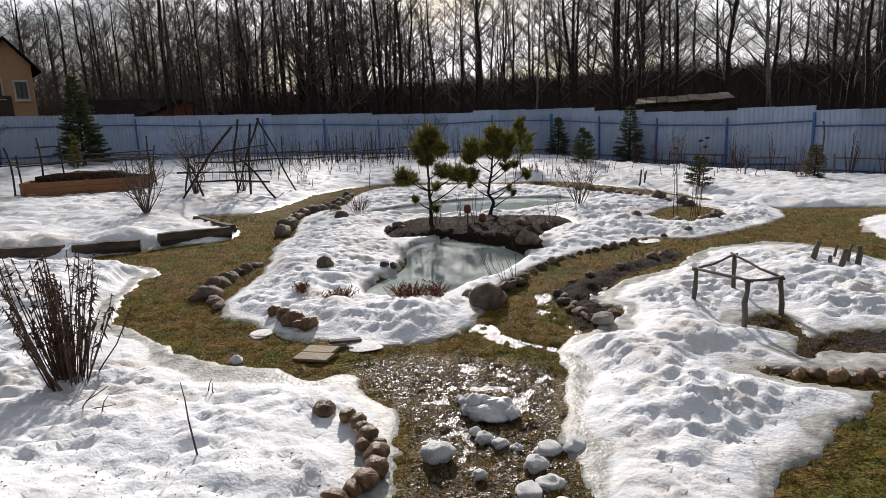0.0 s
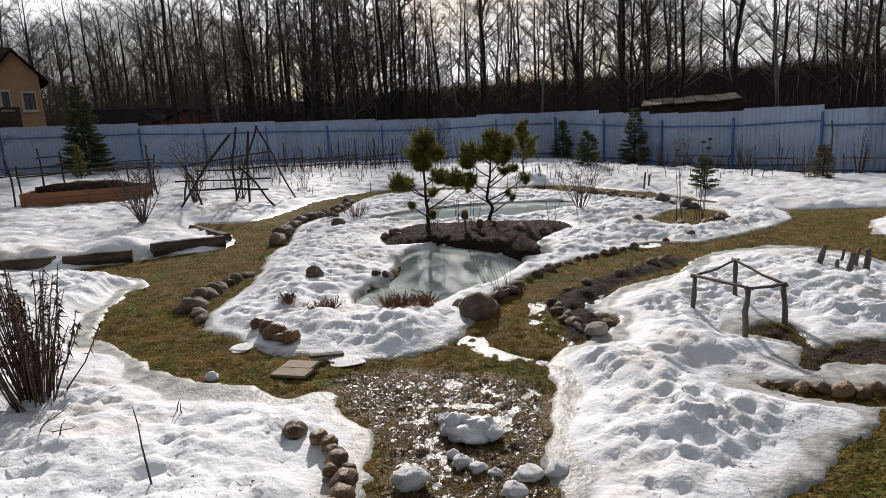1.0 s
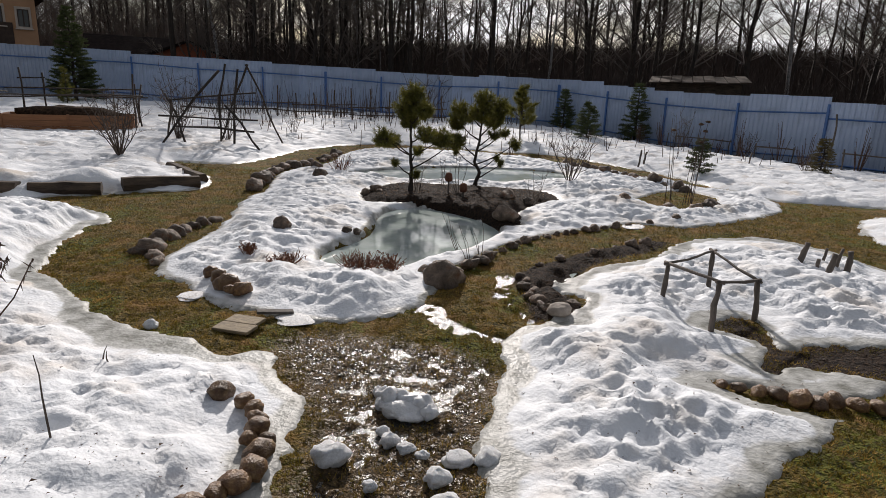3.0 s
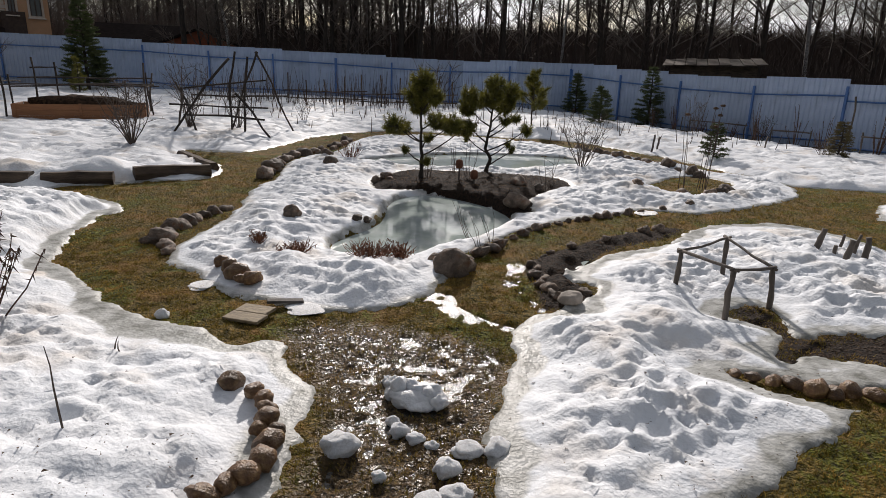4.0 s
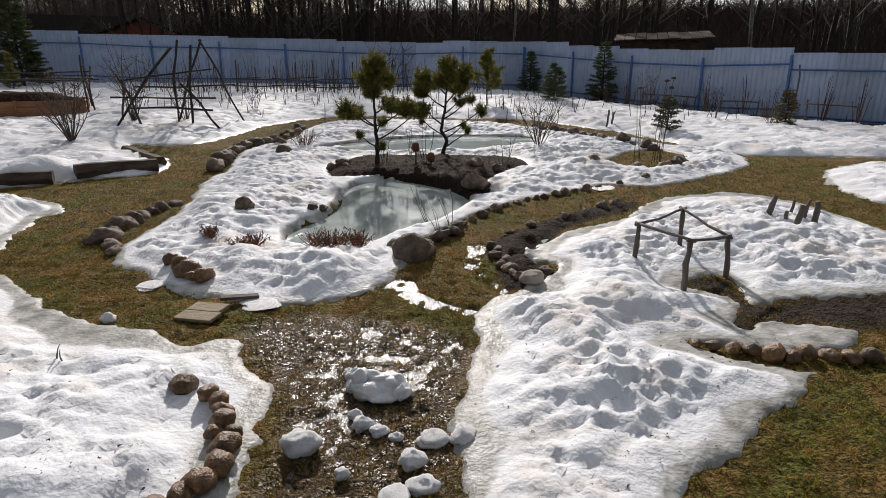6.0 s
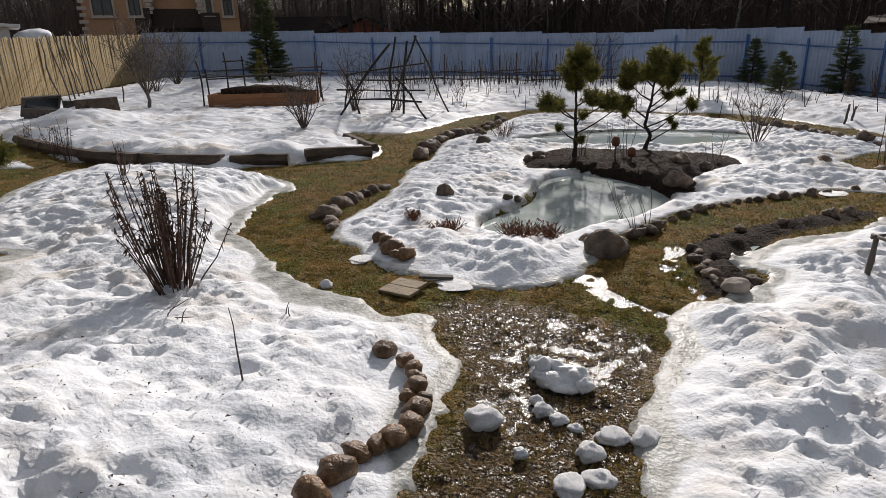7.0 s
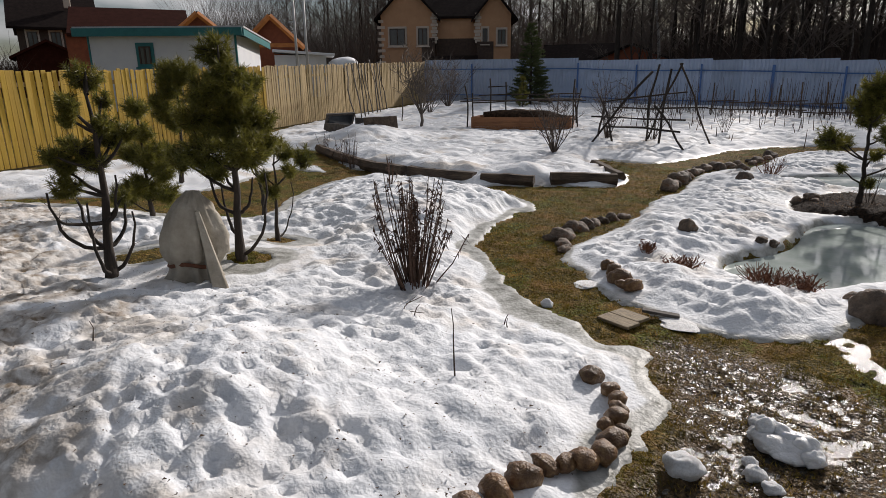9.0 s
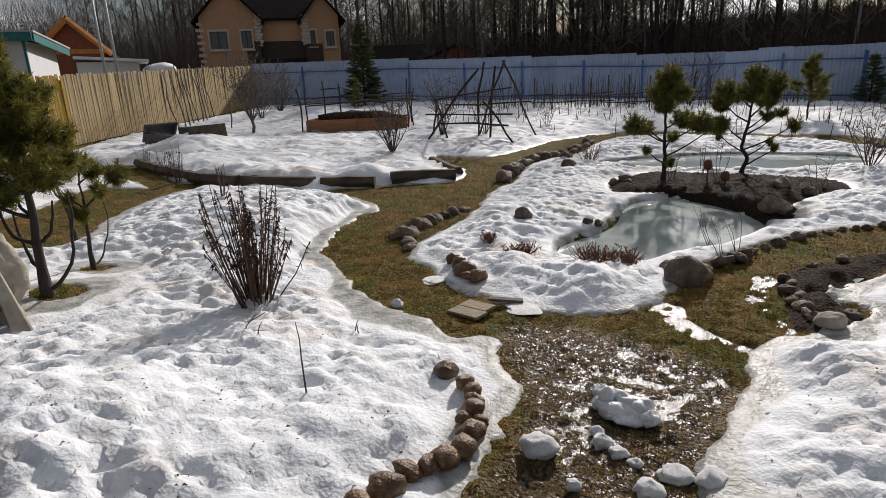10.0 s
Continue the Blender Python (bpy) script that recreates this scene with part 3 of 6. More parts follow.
M_NEEDLE = mat("pine_needles", [(0.075, 0.085, 0.014), (0.23, 0.205, 0.038)], 5, 0.45, 0, vary=0.35, island=True, glow=0.4)
M_SPRUCE = mat("spruce_needles", [(0.036, 0.054, 0.017), (0.10, 0.12, 0.04)], 5, 0.6, 0, vary=0.3, island=True, glow=0.3)
M_THUJA = mat("ochre_thuja", [(0.10, 0.08, 0.02), (0.16, 0.12, 0.035)], 5, 0.6, 0, vary=0.3, island=True)
M_DRYSTEM = mat("dry_stem", [(0.03, 0.016, 0.010), (0.10, 0.05, 0.03)], 12, 0.8, 0, vary=0.3, island=True)
M_DRYGRASS = mat("rusty_grass", [(0.10, 0.035, 0.02), (0.20, 0.085, 0.04)], 12, 0.8, 0, vary=0.3, island=True)
M_GRASS = mat("matted_grass", [(0.055, 0.056, 0.008), (0.23, 0.165, 0.022), (0.54, 0.33, 0.10)], 3.4, 0.8, 0, spec=0.25, vary=0.55, island=True, glow=0.3)
M_SPECK = mat("leaf_litter", [(0.025, 0.014, 0.008), (0.11, 0.06, 0.032)], 5, 0.9, 0, vary=0.3, island=True)
M_LUMP = mat("lump_ice", [(0.55, 0.55, 0.55), (0.80, 0.81, 0.82)], 7, 0.4, 0.5, 40, sss=0.3)
M_STICK = mat("grey_stick", [(0.07, 0.058, 0.05), (0.15, 0.125, 0.105)], 14, 0.9, 0.4, 60, stretch=(1, 1, 0.3), vary=0.2)
M_LOG = mat("rotten_log", [(0.025, 0.017, 0.012), (0.12, 0.085, 0.058)], 10, 0.9, 0.7, 40, stretch=(0.3, 1, 1), vary=0.2)
M_BOARD = mat("pine_board", [(0.12, 0.09, 0.055), (0.36, 0.28, 0.17)], 12, 0.75, 0.3, 40, stretch=(1, 6, 6), vary=0.15)
M_PLANTER = mat("oiled_plank", [(0.20, 0.08, 0.03), (0.32, 0.14, 0.055)], 6, 0.6, 0.25, 40, stretch=(0.6, 6, 6), vary=0.12)
M_CLOTH = mat("fleece_cover", [(0.28, 0.25, 0.20), (0.46, 0.42, 0.35)], 5, 0.9, 0.8, 14, stain=(0.12, 0.10, 0.07), stain_scale=3, stain_at=(0.5, 0.75))
M_TERRA = mat("terracotta", [(0.10, 0.036, 0.018), (0.18, 0.07, 0.035)], 10, 0.8, 0.3, 40)
M_PLASTER = mat("peach_plaster", [(0.52, 0.30, 0.17), (0.60, 0.36, 0.21)], 1.5, 0.9, 0.2, 30)
M_QUOIN = mat("pale_trim", [(0.58, 0.50, 0.42), (0.66, 0.58, 0.50)], 3, 0.85, 0.2, 30)
M_ROOF = mat("dark_roof", [(0.012, 0.009, 0.009), (0.028, 0.020, 0.018)], 4, 0.95, 0.3, 20, spec=0.06)
M_BROWN = mat("brown_roof", [(0.030, 0.010, 0.007), (0.055, 0.018, 0.013)], 3, 0.95, 0.3, 20, spec=0.06)
M_VENEER = mat("brown_veneer", [(0.05, 0.032, 0.025), (0.09, 0.06, 0.045)], 6, 0.8, 0.4, 20)
M_WHITE = mat("white_siding", [(0.66, 0.68, 0.72), (0.74, 0.76, 0.78)], 1.5, 0.7, 0.1, 20)
M_TEAL = mat("teal_trim", [(0.01, 0.13, 0.14), (0.02, 0.18, 0.19)], 4, 0.5, 0.1, 20)
M_ORANGE = mat("orange_timber", [(0.48, 0.16, 0.03), (0.62, 0.24, 0.06)], 4, 0.6, 0.2, 20)
M_RUST = mat("rust_gable", [(0.20, 0.05, 0.02), (0.30, 0.08, 0.03)], 4, 0.7, 0.2, 20)
M_GLASS = mat("window_glass", [(0.02, 0.022, 0.025), (0.05, 0.055, 0.06)], 2, 0.06, 0, spec=0.7)
M_GREY = mat("galvanised", [(0.35, 0.36, 0.37), (0.48, 0.49, 0.50)], 4, 0.5, 0.1, 20)
M_OLDWOOD = mat("grey_shed_board", [(0.05, 0.045, 0.04), (0.15, 0.13, 0.115)], 8, 0.9, 0.4, 30, vary=0.2)
# paler than M_TWIG: the lightening by distant air is put into the twig colour
M_CROWN = mat("wood_crowns", [(0.09, 0.072, 0.06), (0.19, 0.155, 0.13)], 0.6, 0.9, 0, vary=0.3)
M_BIRCH = mat("birch_bark", [(0.10, 0.09, 0.085), (0.42, 0.40, 0.38)], 6, 0.8, 0.3, 30, stretch=(1, 1, 2.5))

# ---- fences ----
def ribbed(width, high):
    """A profiled steel sheet with trapezoid ribs."""
    s, n = Shape(), 8
    xs = []
    for i in range(n):
        a = width * i / n
        u = width / n
        xs += [(a, 0), (a + u * 0.55, 0), (a + u * 0.68, 0.02), (a + u * 0.87, 0.02)]
    xs.append((width, 0))
    for x, y in xs:
        s.v += [(x, y, 0), (x, y, high)]
    for i in range(len(xs) - 1):
        s.f.append((2 * i, 2 * i + 2, 2 * i + 3, 2 * i + 1))
    return s


def steel_fence(corners, lifts, label, seed):
    """Ribbed sheets on rails and posts, stepped along the land. corners: plan points; lifts: extra height by share of the length."""
    rnd = random.Random(seed)
    fence = thing("metal_fence", label, "fence", "garden fences")
    sheet_me = ribbed(1.1, 2.0).mesh("sheet", M_FENCE, False)
    for (ax, ay), (bx, by) in zip(corners, corners[1:]):
        L = math.hypot(bx - ax, by - ay)
        turn = math.degrees(math.atan2(by - ay, bx - ax))
        n = max(1, round(L / 1.1))
        for i in range(n):
            k = (i + 0.5) / n
            x, y = ax + (bx - ax) * i / n, ay + (by - ay) * i / n
            lift = [h for a, h in lifts if a <= ax + (bx - ax) * k][-1]
            ob = new("sheet", sheet_me)
            ob.parent = fence
            ob.matrix_basis = placed(x, y, gz(x, y) + 0.06 + lift, turn) @ Matrix.Diagonal((L / n / 1.1, 1, 1, 1))
        m = max(1, round(L / 2.7))
        wx, wy = (by - ay) / L, -(bx - ax) / L      # towards the garden
        ends = []
        for i in range(m + 1):
            k = i / m
            x, y = ax + (bx - ax) * k + wx * 0.05, ay + (by - ay) * k + wy * 0.05
            lift = [h for a, h in lifts if a <= ax + (bx - ax) * min(max(k, 0.02), 0.98)][-1]
            z = gz(x, y)
            part("post", Shape().box((-0.03, -0.03, z - 0.1), (0.03, 0.03, z + 1.86 + lift), pose(x, y, 0, 0, rnd.uniform(-0.6, 0.6), turn), 0.006), M_FENCE_BACK, fence)
            ends.append((x - wx * 0.025, y - wy * 0.025, z + lift))
        for a, b in zip(ends, ends[1:]):
            for h in (0.42, 1.62):
                part("rail", Shape().tube([(a[0], a[1], a[2] + h), (b[0], b[1], b[2] + h)], 0.022, 4), M_FENCE_BACK, fence)
    return fence


steel_fence([(-21.3, 23.4), (-13.7, 25.4), (-6.2, 27.2), (3.6, 26.4)], [(-99, -0.05), (-13.4, -0.15), (-8.3, -0.2), (-4.0, -0.26), (0.5, -0.16)],
            "pale blue-grey profiled steel fence with blue posts, stepped along the slope", 3)
steel_fence([(3.6, 26.4), (10.0, 18.4), (14.6, 12.4)], [(-99, -0.14), (4.9, -0.24), (6.6, -0.3), (8.75, -0.22), (10.0, -0.36)],
            "pale blue profiled steel fence with blue posts and rails", 4)


def plank_fence(corners, painted, label, group):
    rnd = random.Random(11)
    fence = thing("plank_fence", label, "fence", group)
    made = [Shape().box((-0.052, -0.011, 0), (0.052, 0.011, 1.0), None, 0.004).mesh("plank", M_YELLOW if painted else M_WOOD, False) for k in range(2)]
    (ax, ay), (bx, by) = corners
    L = math.hypot(bx - ax, by - ay)
    turn = math.degrees(math.atan2(by - ay, bx - ax))
    n = int(L / 0.118)
    for i in range(n):
        k = (i + 0.5) / n
        x, y = ax + (bx - ax) * k, ay + (by - ay) * k
        ob = new("plank", made[i % 2])
        ob.parent = fence
        ob.matrix_basis = pose(x, y, gz(x, y) + 0.04, rnd.uniform(-1, 1), rnd.uniform(-0.7, 0.7), turn + rnd.uniform(-3, 3)) @ \
            Matrix.Diagonal((rnd.uniform(0.9, 1.06), 1, 1.9 + rnd.uniform(-0.03, 0.03), 1))
    wx, wy = -(by - ay) / L * 0.04, (bx - ax) / L * 0.04
    for h in (0.45, 1.6):
        part("rail", Shape().box((0, -0.02, -0.045), (math.hypot(L, gz(bx, by) - gz(ax, ay)), 0.02, 0.045),
                                 pose(ax + wx, ay + wy, gz(ax, ay) + h, 0, -math.degrees(math.atan2(gz(bx, by) - gz(ax, ay), L)), turn)), M_WOOD, fence)
    for i in range(int(L / 2.5) + 1):
        x, y = ax + (bx - ax) * min(1, i * 2.5 / L) + wx * 2, ay + (by - ay) * min(1, i * 2.5 / L) + wy * 2
        part("post", Shape().box((-0.045, -0.045, gz(x, y) - 0.1), (0.045, 0.045, gz(x, y) + 1.8), pose(x, y, 0, 0, 0, turn), 0.006), M_WOOD, fence)
    return fence


plank_fence([(-11.9, -1.5), (-16.1, 11.2)], True, "yellow-painted upright plank fence behind the pines", "garden fences")
plank_fence([(-16.1, 11.2), (-21.3, 23.4)], False, "unpainted weathered upright plank fence", "garden fences")

# ---- conifers ----
def tuft(s, at, way, rnd, n=60, long=0.085, spread=0.9, w=0.0028):
    at, way = Vector(at), Vector(way).normalized()
    for i in range(n):
        d = Vector((rnd.gauss(0, 1), rnd.gauss(0, 1), rnd.gauss(0, 1))).normalized()
        d = (way * rnd.uniform(0.15, 1.0) + d * spread).normalized()
        a = at - way * rnd.uniform(0, long * 1.3)
        s.blade(a, a + d * long * rnd.uniform(0.7, 1.1), w, d.cross(Vector((rnd.uniform(-1, 1), rnd.uniform(-1, 1), rnd.uniform(-1, 1)))))


def pine(name, high, seed, label, m, low=0.35, width=0.5, whorls=6, lean=0.06, dense=1.0, needle=0.085, bare_low=0, group="garden pines", thick=0.017,
         shape="round", material=None):
    """A small garden pine: a crooked stem, branches in whorls that turn up, clusters of long needles."""
    rnd = random.Random(seed)
    tree = thing(name, label, "pine tree", group, m)
    stem, wood, leaf = Shape(), Shape(), Shape()
    path = wander((0, 0, -0.05), (rnd.uniform(-1, 1) * lean * high, rnd.uniform(-1, 1) * lean * high, high), 0.016 * high, 9, rnd)
    stem.tube(path, [thick * high * (1 - 0.8 * i / 9) for i in range(10)], 8)

    def on(t):
        k = min(max(t, 0), 0.999) * 9
        return path[int(k)].lerp(path[int(k) + 1], k - int(k))
    for w in range(whorls):
        t = low + (0.93 - low) * w / (whorls - 1)
        share = (w / (whorls - 1))
        reach = width * (1.05 - 0.75 * share if shape == "cone" else (0.75 + 0.45 * math.sin(math.pi * min(1, share + 0.25))) * (1.0 - 0.45 * share))
        for b in range(rnd.randint(4, 6)):
            az = rnd.uniform(0, 6.283)
            a = on(t + rnd.uniform(-0.03, 0.03))
            r = reach * rnd.uniform(0.6, 1.1)
            end = a + Vector((math.cos(az) * r, math.sin(az) * r, r * rnd.uniform(0.15, 0.75)))
            line = wander(a, end, 0.06 * r, 5, rnd)
            wood.tube(line, [0.011 * high ** 0.5 * (1 - 0.75 * i / 5) for i in range(6)], 5, False)
            for k in range(max(3, int(8 * dense))):
                u = rnd.uniform(0.55, 1.0)
                q = u * 5
                p = line[min(4, int(q))].lerp(line[min(4, int(q)) + 1], q - min(4, int(q)))
                d = Vector((math.cos(az + rnd.uniform(-1.3, 1.3)), math.sin(az + rnd.uniform(-1.3, 1.3)), rnd.uniform(0.2, 1.4))).normalized()
                e = p + d * reach * rnd.uniform(0.10, 0.30)
                wood.tube([p, p.lerp(e, 0.5) + Vector((0, 0, -0.01)), e], [0.005, 0.004, 0.003], 4, False)
                tuft(leaf, e, d, rnd, int(80 * dense), needle, 1.25)
                tuft(leaf, p.lerp(e, 0.45), d, rnd, int(35 * dense), needle, 1.1)
            tuft(leaf, end, (end - line[3]), rnd, int(80 * dense), needle)
    for k in range(4):
        tuft(leaf, path[-1] + Vector((rnd.uniform(-1, 1), rnd.uniform(-1, 1), rnd.uniform(-1, 1))) * 0.05 * high ** 0.5, (0, 0, 1), rnd, int(80 * dense), needle, 0.8)
    for k in range(bare_low):
        az = rnd.uniform(0, 6.283)
        a = on(rnd.uniform(0.04, low))
        r = width * rnd.uniform(0.5, 0.9)
        mid = a + Vector((math.cos(az) * r, math.sin(az) * r, rnd.uniform(0, 0.08)))
        end = mid + Vector((math.cos(az) * r * 0.15, math.sin(az) * r * 0.15, rnd.uniform(0.25, 0.6)))
        line = [a.lerp(mid, i / 7).lerp(mid.lerp(end, i / 7), i / 7) + Vector((rnd.gauss(0, 0.008), rnd.gauss(0, 0.008), 0)) for i in range(8)]
        wood.tube(line, [0.014 - 0.0013 * i for i in range(8)], 5, False)
        tuft(leaf, end, (0, 0, 1), rnd, int(90 * dense), needle)
        tuft(leaf, line[-3], (0, 0, 1), rnd, int(40 * dense), needle)
    part("trunk", stem, M_BARK, tree, "dark rough bark", True)
    part("branchwork", wood, M_BARK, tree, "", True)
    part("crown", leaf, material or M_NEEDLE, tree, "clusters of long green needles")
    return tree


def spruce(name, high, wide, seed, label, m, material=None):
    """A cone of drooping branches set all over with short needles."""
    rnd = random.Random(seed)
    tree = thing(name, label, "spruce tree", "garden spruces", m)
    stem, wood, leaf = Shape(), Shape(), Shape()
    stem.tube([(0, 0, -0.05), (0.01, 0, high * 0.5), (0, 0.01, high)], [0.03 * high ** 0.7, 0.018 * high ** 0.7, 0.004], 7)
    layers = int(9 + high * 4)
    for w in range(layers):
        t = 0.06 + 0.9 * w / layers
        r0 = wide * (1 - t) ** 0.85
        for b in range(rnd.randint(12, 14) if high > 2.5 else rnd.randint(8, 10)):
            az = rnd.uniform(0, 6.283)
            r = r0 * rnd.uniform(0.7, 1.1) + 0.03
            a = Vector((0, 0, high * t))
            end = a + Vector((math.cos(az) * r, math.sin(az) * r, r * rnd.uniform(-0.15, 0.35)))
            wood.tube([a, a.lerp(end, 0.5) - Vector((0, 0, 0.04 * r)), end], [0.008, 0.006, 0.003], 3, False)
            n = max(2, int(r / 0.09))
            for k in range(n):
                p = a.lerp(end, 0.25 + 0.75 * (k + 1) / n)
                for sgn in (-1, 0, 1):
                    d = Vector((math.cos(az + sgn * 0.9), math.sin(az + sgn * 0.9), rnd.uniform(-0.2, 0.3)))
                    tuft(leaf, p + d * 0.05, d, rnd, 11, 0.085 if high > 1.2 else 0.04, 0.7, 0.011 if high > 2.5 else 0.0055)
    part("trunk", stem, M_BARK, tree, "", True)
    part("branchwork", wood, M_BARK, tree, "", True)
    part("crown", leaf, material or M_SPRUCE, tree, "short dark needles")
    return tree


def at(x, y, turn=0, size=1.0, sink=0.0):
    return placed(x, y, top(x, y) - sink, turn, size)


def cloud_pine(stem, pads, seed, label, m, limbs=(), thick=0.03, needle=0.075, dense=1.0, flat=0.8):
    """A garden pine with its needles in separate clouds. stem: (across, up) points; pads: (across, up, radius); limbs: bare upturned lower limbs (across, up)."""
    rnd = random.Random(seed)
    tree = thing("pine_tree", label, "pine tree", "garden pines", m)
    trunk, wood, leaf = Shape(), Shape(), Shape()
    spine = [Vector((0, 0, -0.08)), Vector((0, 0, 0.04))] + [Vector((u, rnd.uniform(-0.03, 0.03), z)) for u, z in stem]
    fine = []
    for a, b in zip(spine, spine[1:]):
        fine += [a.lerp(b, k / 4) + Vector((rnd.gauss(0, 0.005), rnd.gauss(0, 0.005), 0)) for k in range(4)]
    fine.append(spine[-1])
    high = spine[-1].z
    trunk.tube(fine, [thick * (1 - 0.82 * max(0, p.z) / high) * (1.25 if p.z < 0.06 else 1) for p in fine], 9)

    def on(z):
        return min(fine, key=lambda p: abs(p.z - z))
    for u, z, r in pads:
        r *= 1.22
        v = rnd.uniform(-1, 1) * (0.10 + 0.6 * abs(u))
        c = Vector((u, v, z))
        root = on(max(0.1, z - 0.10 - 0.45 * math.hypot(u, v)))
        mid = root.lerp(c, 0.55) - Vector((0, 0, 0.10 * (c - root).length))
        line = [root.lerp(mid, k / 5).lerp(mid.lerp(c, k / 5), k / 5) + Vector((rnd.gauss(0, 0.006), rnd.gauss(0, 0.006), 0)) for k in range(6)]
        wood.tube(line, [thick * 0.42 * (1 - 0.65 * k / 5) for k in range(6)], 6, False)
        for k in range(int(34 * dense * (r / 0.15) ** 2) + 5):
            d = Vector((rnd.gauss(0, 1), rnd.gauss(0, 1), rnd.gauss(0, 1))).normalized() * rnd.uniform(0.25, 1.0) ** 0.5
            e = c + Vector((d.x * r, d.y * r, d.z * r * flat))
            way = (d + Vector((0, 0, 0.75))).normalized()
            wood.tube([line[-2].lerp(c, rnd.random()), e], [0.0045, 0.0025], 3, False)
            tuft(leaf, e, way, rnd, 46, needle, 0.95, 0.0036)
    for u, z in limbs:
        v = rnd.uniform(-0.25, 0.25)
        a = on(rnd.uniform(0.08, 0.3 * high))
        mid, end = Vector((u * 0.95, v, a.z + 0.03)), Vector((u, v, z))
        line = [a.lerp(mid, k / 8).lerp(mid.lerp(end, k / 8), k / 8) + Vector((rnd.gauss(0, 0.008), rnd.gauss(0, 0.008), 0)) for k in range(9)]
        wood.tube(line, [thick * (0.46 - 0.035 * k) for k in range(9)], 6, False)
        for k in range(4):
            q = line[rnd.randint(4, 7)]
            wood.spike(q, q + Vector((rnd.gauss(0, 0.06), rnd.gauss(0, 0.06), rnd.uniform(0.03, 0.12))), 0.003)
    part("trunk", trunk, M_BARK, tree, "dark rough bark", True)
    part("branchwork", wood, M_BARK, tree, "", True)
    part("crown", leaf, M_NEEDLE, tree, "clouds of long olive-green needles")
    return tree


cloud_pine([(-0.01, 0.46), (-0.02, 0.86), (-0.01, 1.55)],
           [(-0.01, 1.53, 0.17), (-0.12, 1.29, 0.18), (0.16, 1.27, 0.15), (-0.04, 1.12, 0.17), (0.03, 1.38, 0.17), (-0.43, 0.84, 0.17), (-0.27, 0.78, 0.11), (0.22, 0.91, 0.16), (0.46, 0.88, 0.18),
            (0.67, 0.81, 0.16), (-0.25, 0.47, 0.06), (0.08, 0.3, 0.07), (0.1, 0.66, 0.08)], 21, "small straight pine on the bare bed by the frozen pond", at(-0.25, 10.38, 8), (), 0.034)
cloud_pine([(0.06, 0.25), (-0.04, 0.42), (0.03, 0.78), (0.06, 1.08), (0.05, 1.5)],
           [(0.09, 1.47, 0.17), (0.32, 1.35, 0.18), (0.04, 1.27, 0.19), (-0.33, 1.30, 0.16), (-0.34, 1.1, 0.16), (0.27, 1.13, 0.18), (-0.16, 1.2, 0.13), (0.26, 0.92, 0.10), (0.46, 0.93, 0.09),
            (0.34, 0.53, 0.06), (-0.3, 0.76, 0.06), (0.62, 0.8, 0.1), (0.4, 0.45, 0.05), (-0.36, 0.6, 0.05)], 25, "spreading small pine with an S-bent trunk on the pond bed", at(0.75, 11.26, 2), (), 0.034)
cloud_pine([(0.05, 0.94), (0.04, 1.54), (0.05, 1.72)],
           [(0.04, 1.69, 0.13), (-0.1, 1.49, 0.10), (0.15, 1.5, 0.07), (-0.13, 1.38, 0.08), (0.18, 1.21, 0.14), (0.29, 1.23, 0.08), (-0.1, 1.11, 0.15), (-0.3, 1.09, 0.07), (-0.22, 0.83, 0.12),
            (-0.22, 0.98, 0.10), (0.12, 1.3, 0.10), (0.02, 1.0, 0.1), (0.2, 0.72, 0.06)], 31, "young pine with bare upturned lower limbs in the snow", at(-4.37, 2.56, 74),
           [(-0.36, 0.8), (-0.3, 0.6), (0.2, 0.7), (0.14, 0.9), (-0.16, 0.85), (0.24, 0.55), (-0.1, 0.7)], 0.045, 0.07)
cloud_pine([(0.02, 0.82), (0.0, 1.32), (-0.01, 1.88)],
           [(-0.04, 1.85, 0.15), (-0.17, 1.52, 0.17), (0.04, 1.66, 0.15), (0.2, 1.58, 0.12), (0.06, 1.35, 0.22), (-0.28, 1.3, 0.17), (0.27, 1.26, 0.15), (-0.21, 1.03, 0.19), (0.13, 1.03, 0.19),
            (0.31, 1.08, 0.12), (-0.12, 0.86, 0.13), (0.03, 1.16, 0.2), (-0.41, 0.94, 0.11), (0.05, 1.5, 0.17)], 35, "bushy young pine beside the wrapped shrub", at(-3.88, 3.52, 63),
           [(-0.2, 0.8), (0.16, 0.75), (0.28, 0.8), (-0.1, 0.7)], 0.042, 0.085)
cloud_pine([(0.02, 0.6), (0.03, 1.05)], [(0.06, 1.06, 0.09), (0.33, 0.87, 0.13), (-0.01, 0.57, 0.09), (0.13, 0.95, 0.10), (0.18, 0.8, 0.08), (-0.1, 0.72, 0.07)], 38,
           "small thin-stemmed pine in a thawed ring of snow", at(-4.49, 4.28, 59), [(0.2, 0.6)], 0.024, 0.08)
cloud_pine([(0.0, 0.34), (-0.08, 0.7), (-0.1, 1.0)], [(-0.1, 1.0, 0.12), (0.05, 0.8, 0.1), (-0.2, 0.75, 0.1)], 39, "small pine at the edge of the mossy path", at(-5.48, 4.71, 60), (), 0.03, 0.08)
cloud_pine([(-0.01, 0.62), (0.0, 1.36)], [(-0.02, 1.4, 0.14), (0.02, 1.1, 0.13), (0.05, 0.8, 0.2), (0.17, 0.62, 0.16), (-0.14, 0.85, 0.15), (-0.16, 0.45, 0.16), (0.25, 0.82, 0.13), (0.0, 0.4, 0.16),
            (-0.3, 0.3, 0.16), (0.2, 0.32, 0.15)], 44, "light green young pine in front of the yellow fence", at(-6.94, 3.92, 70), (), 0.03, 0.1)
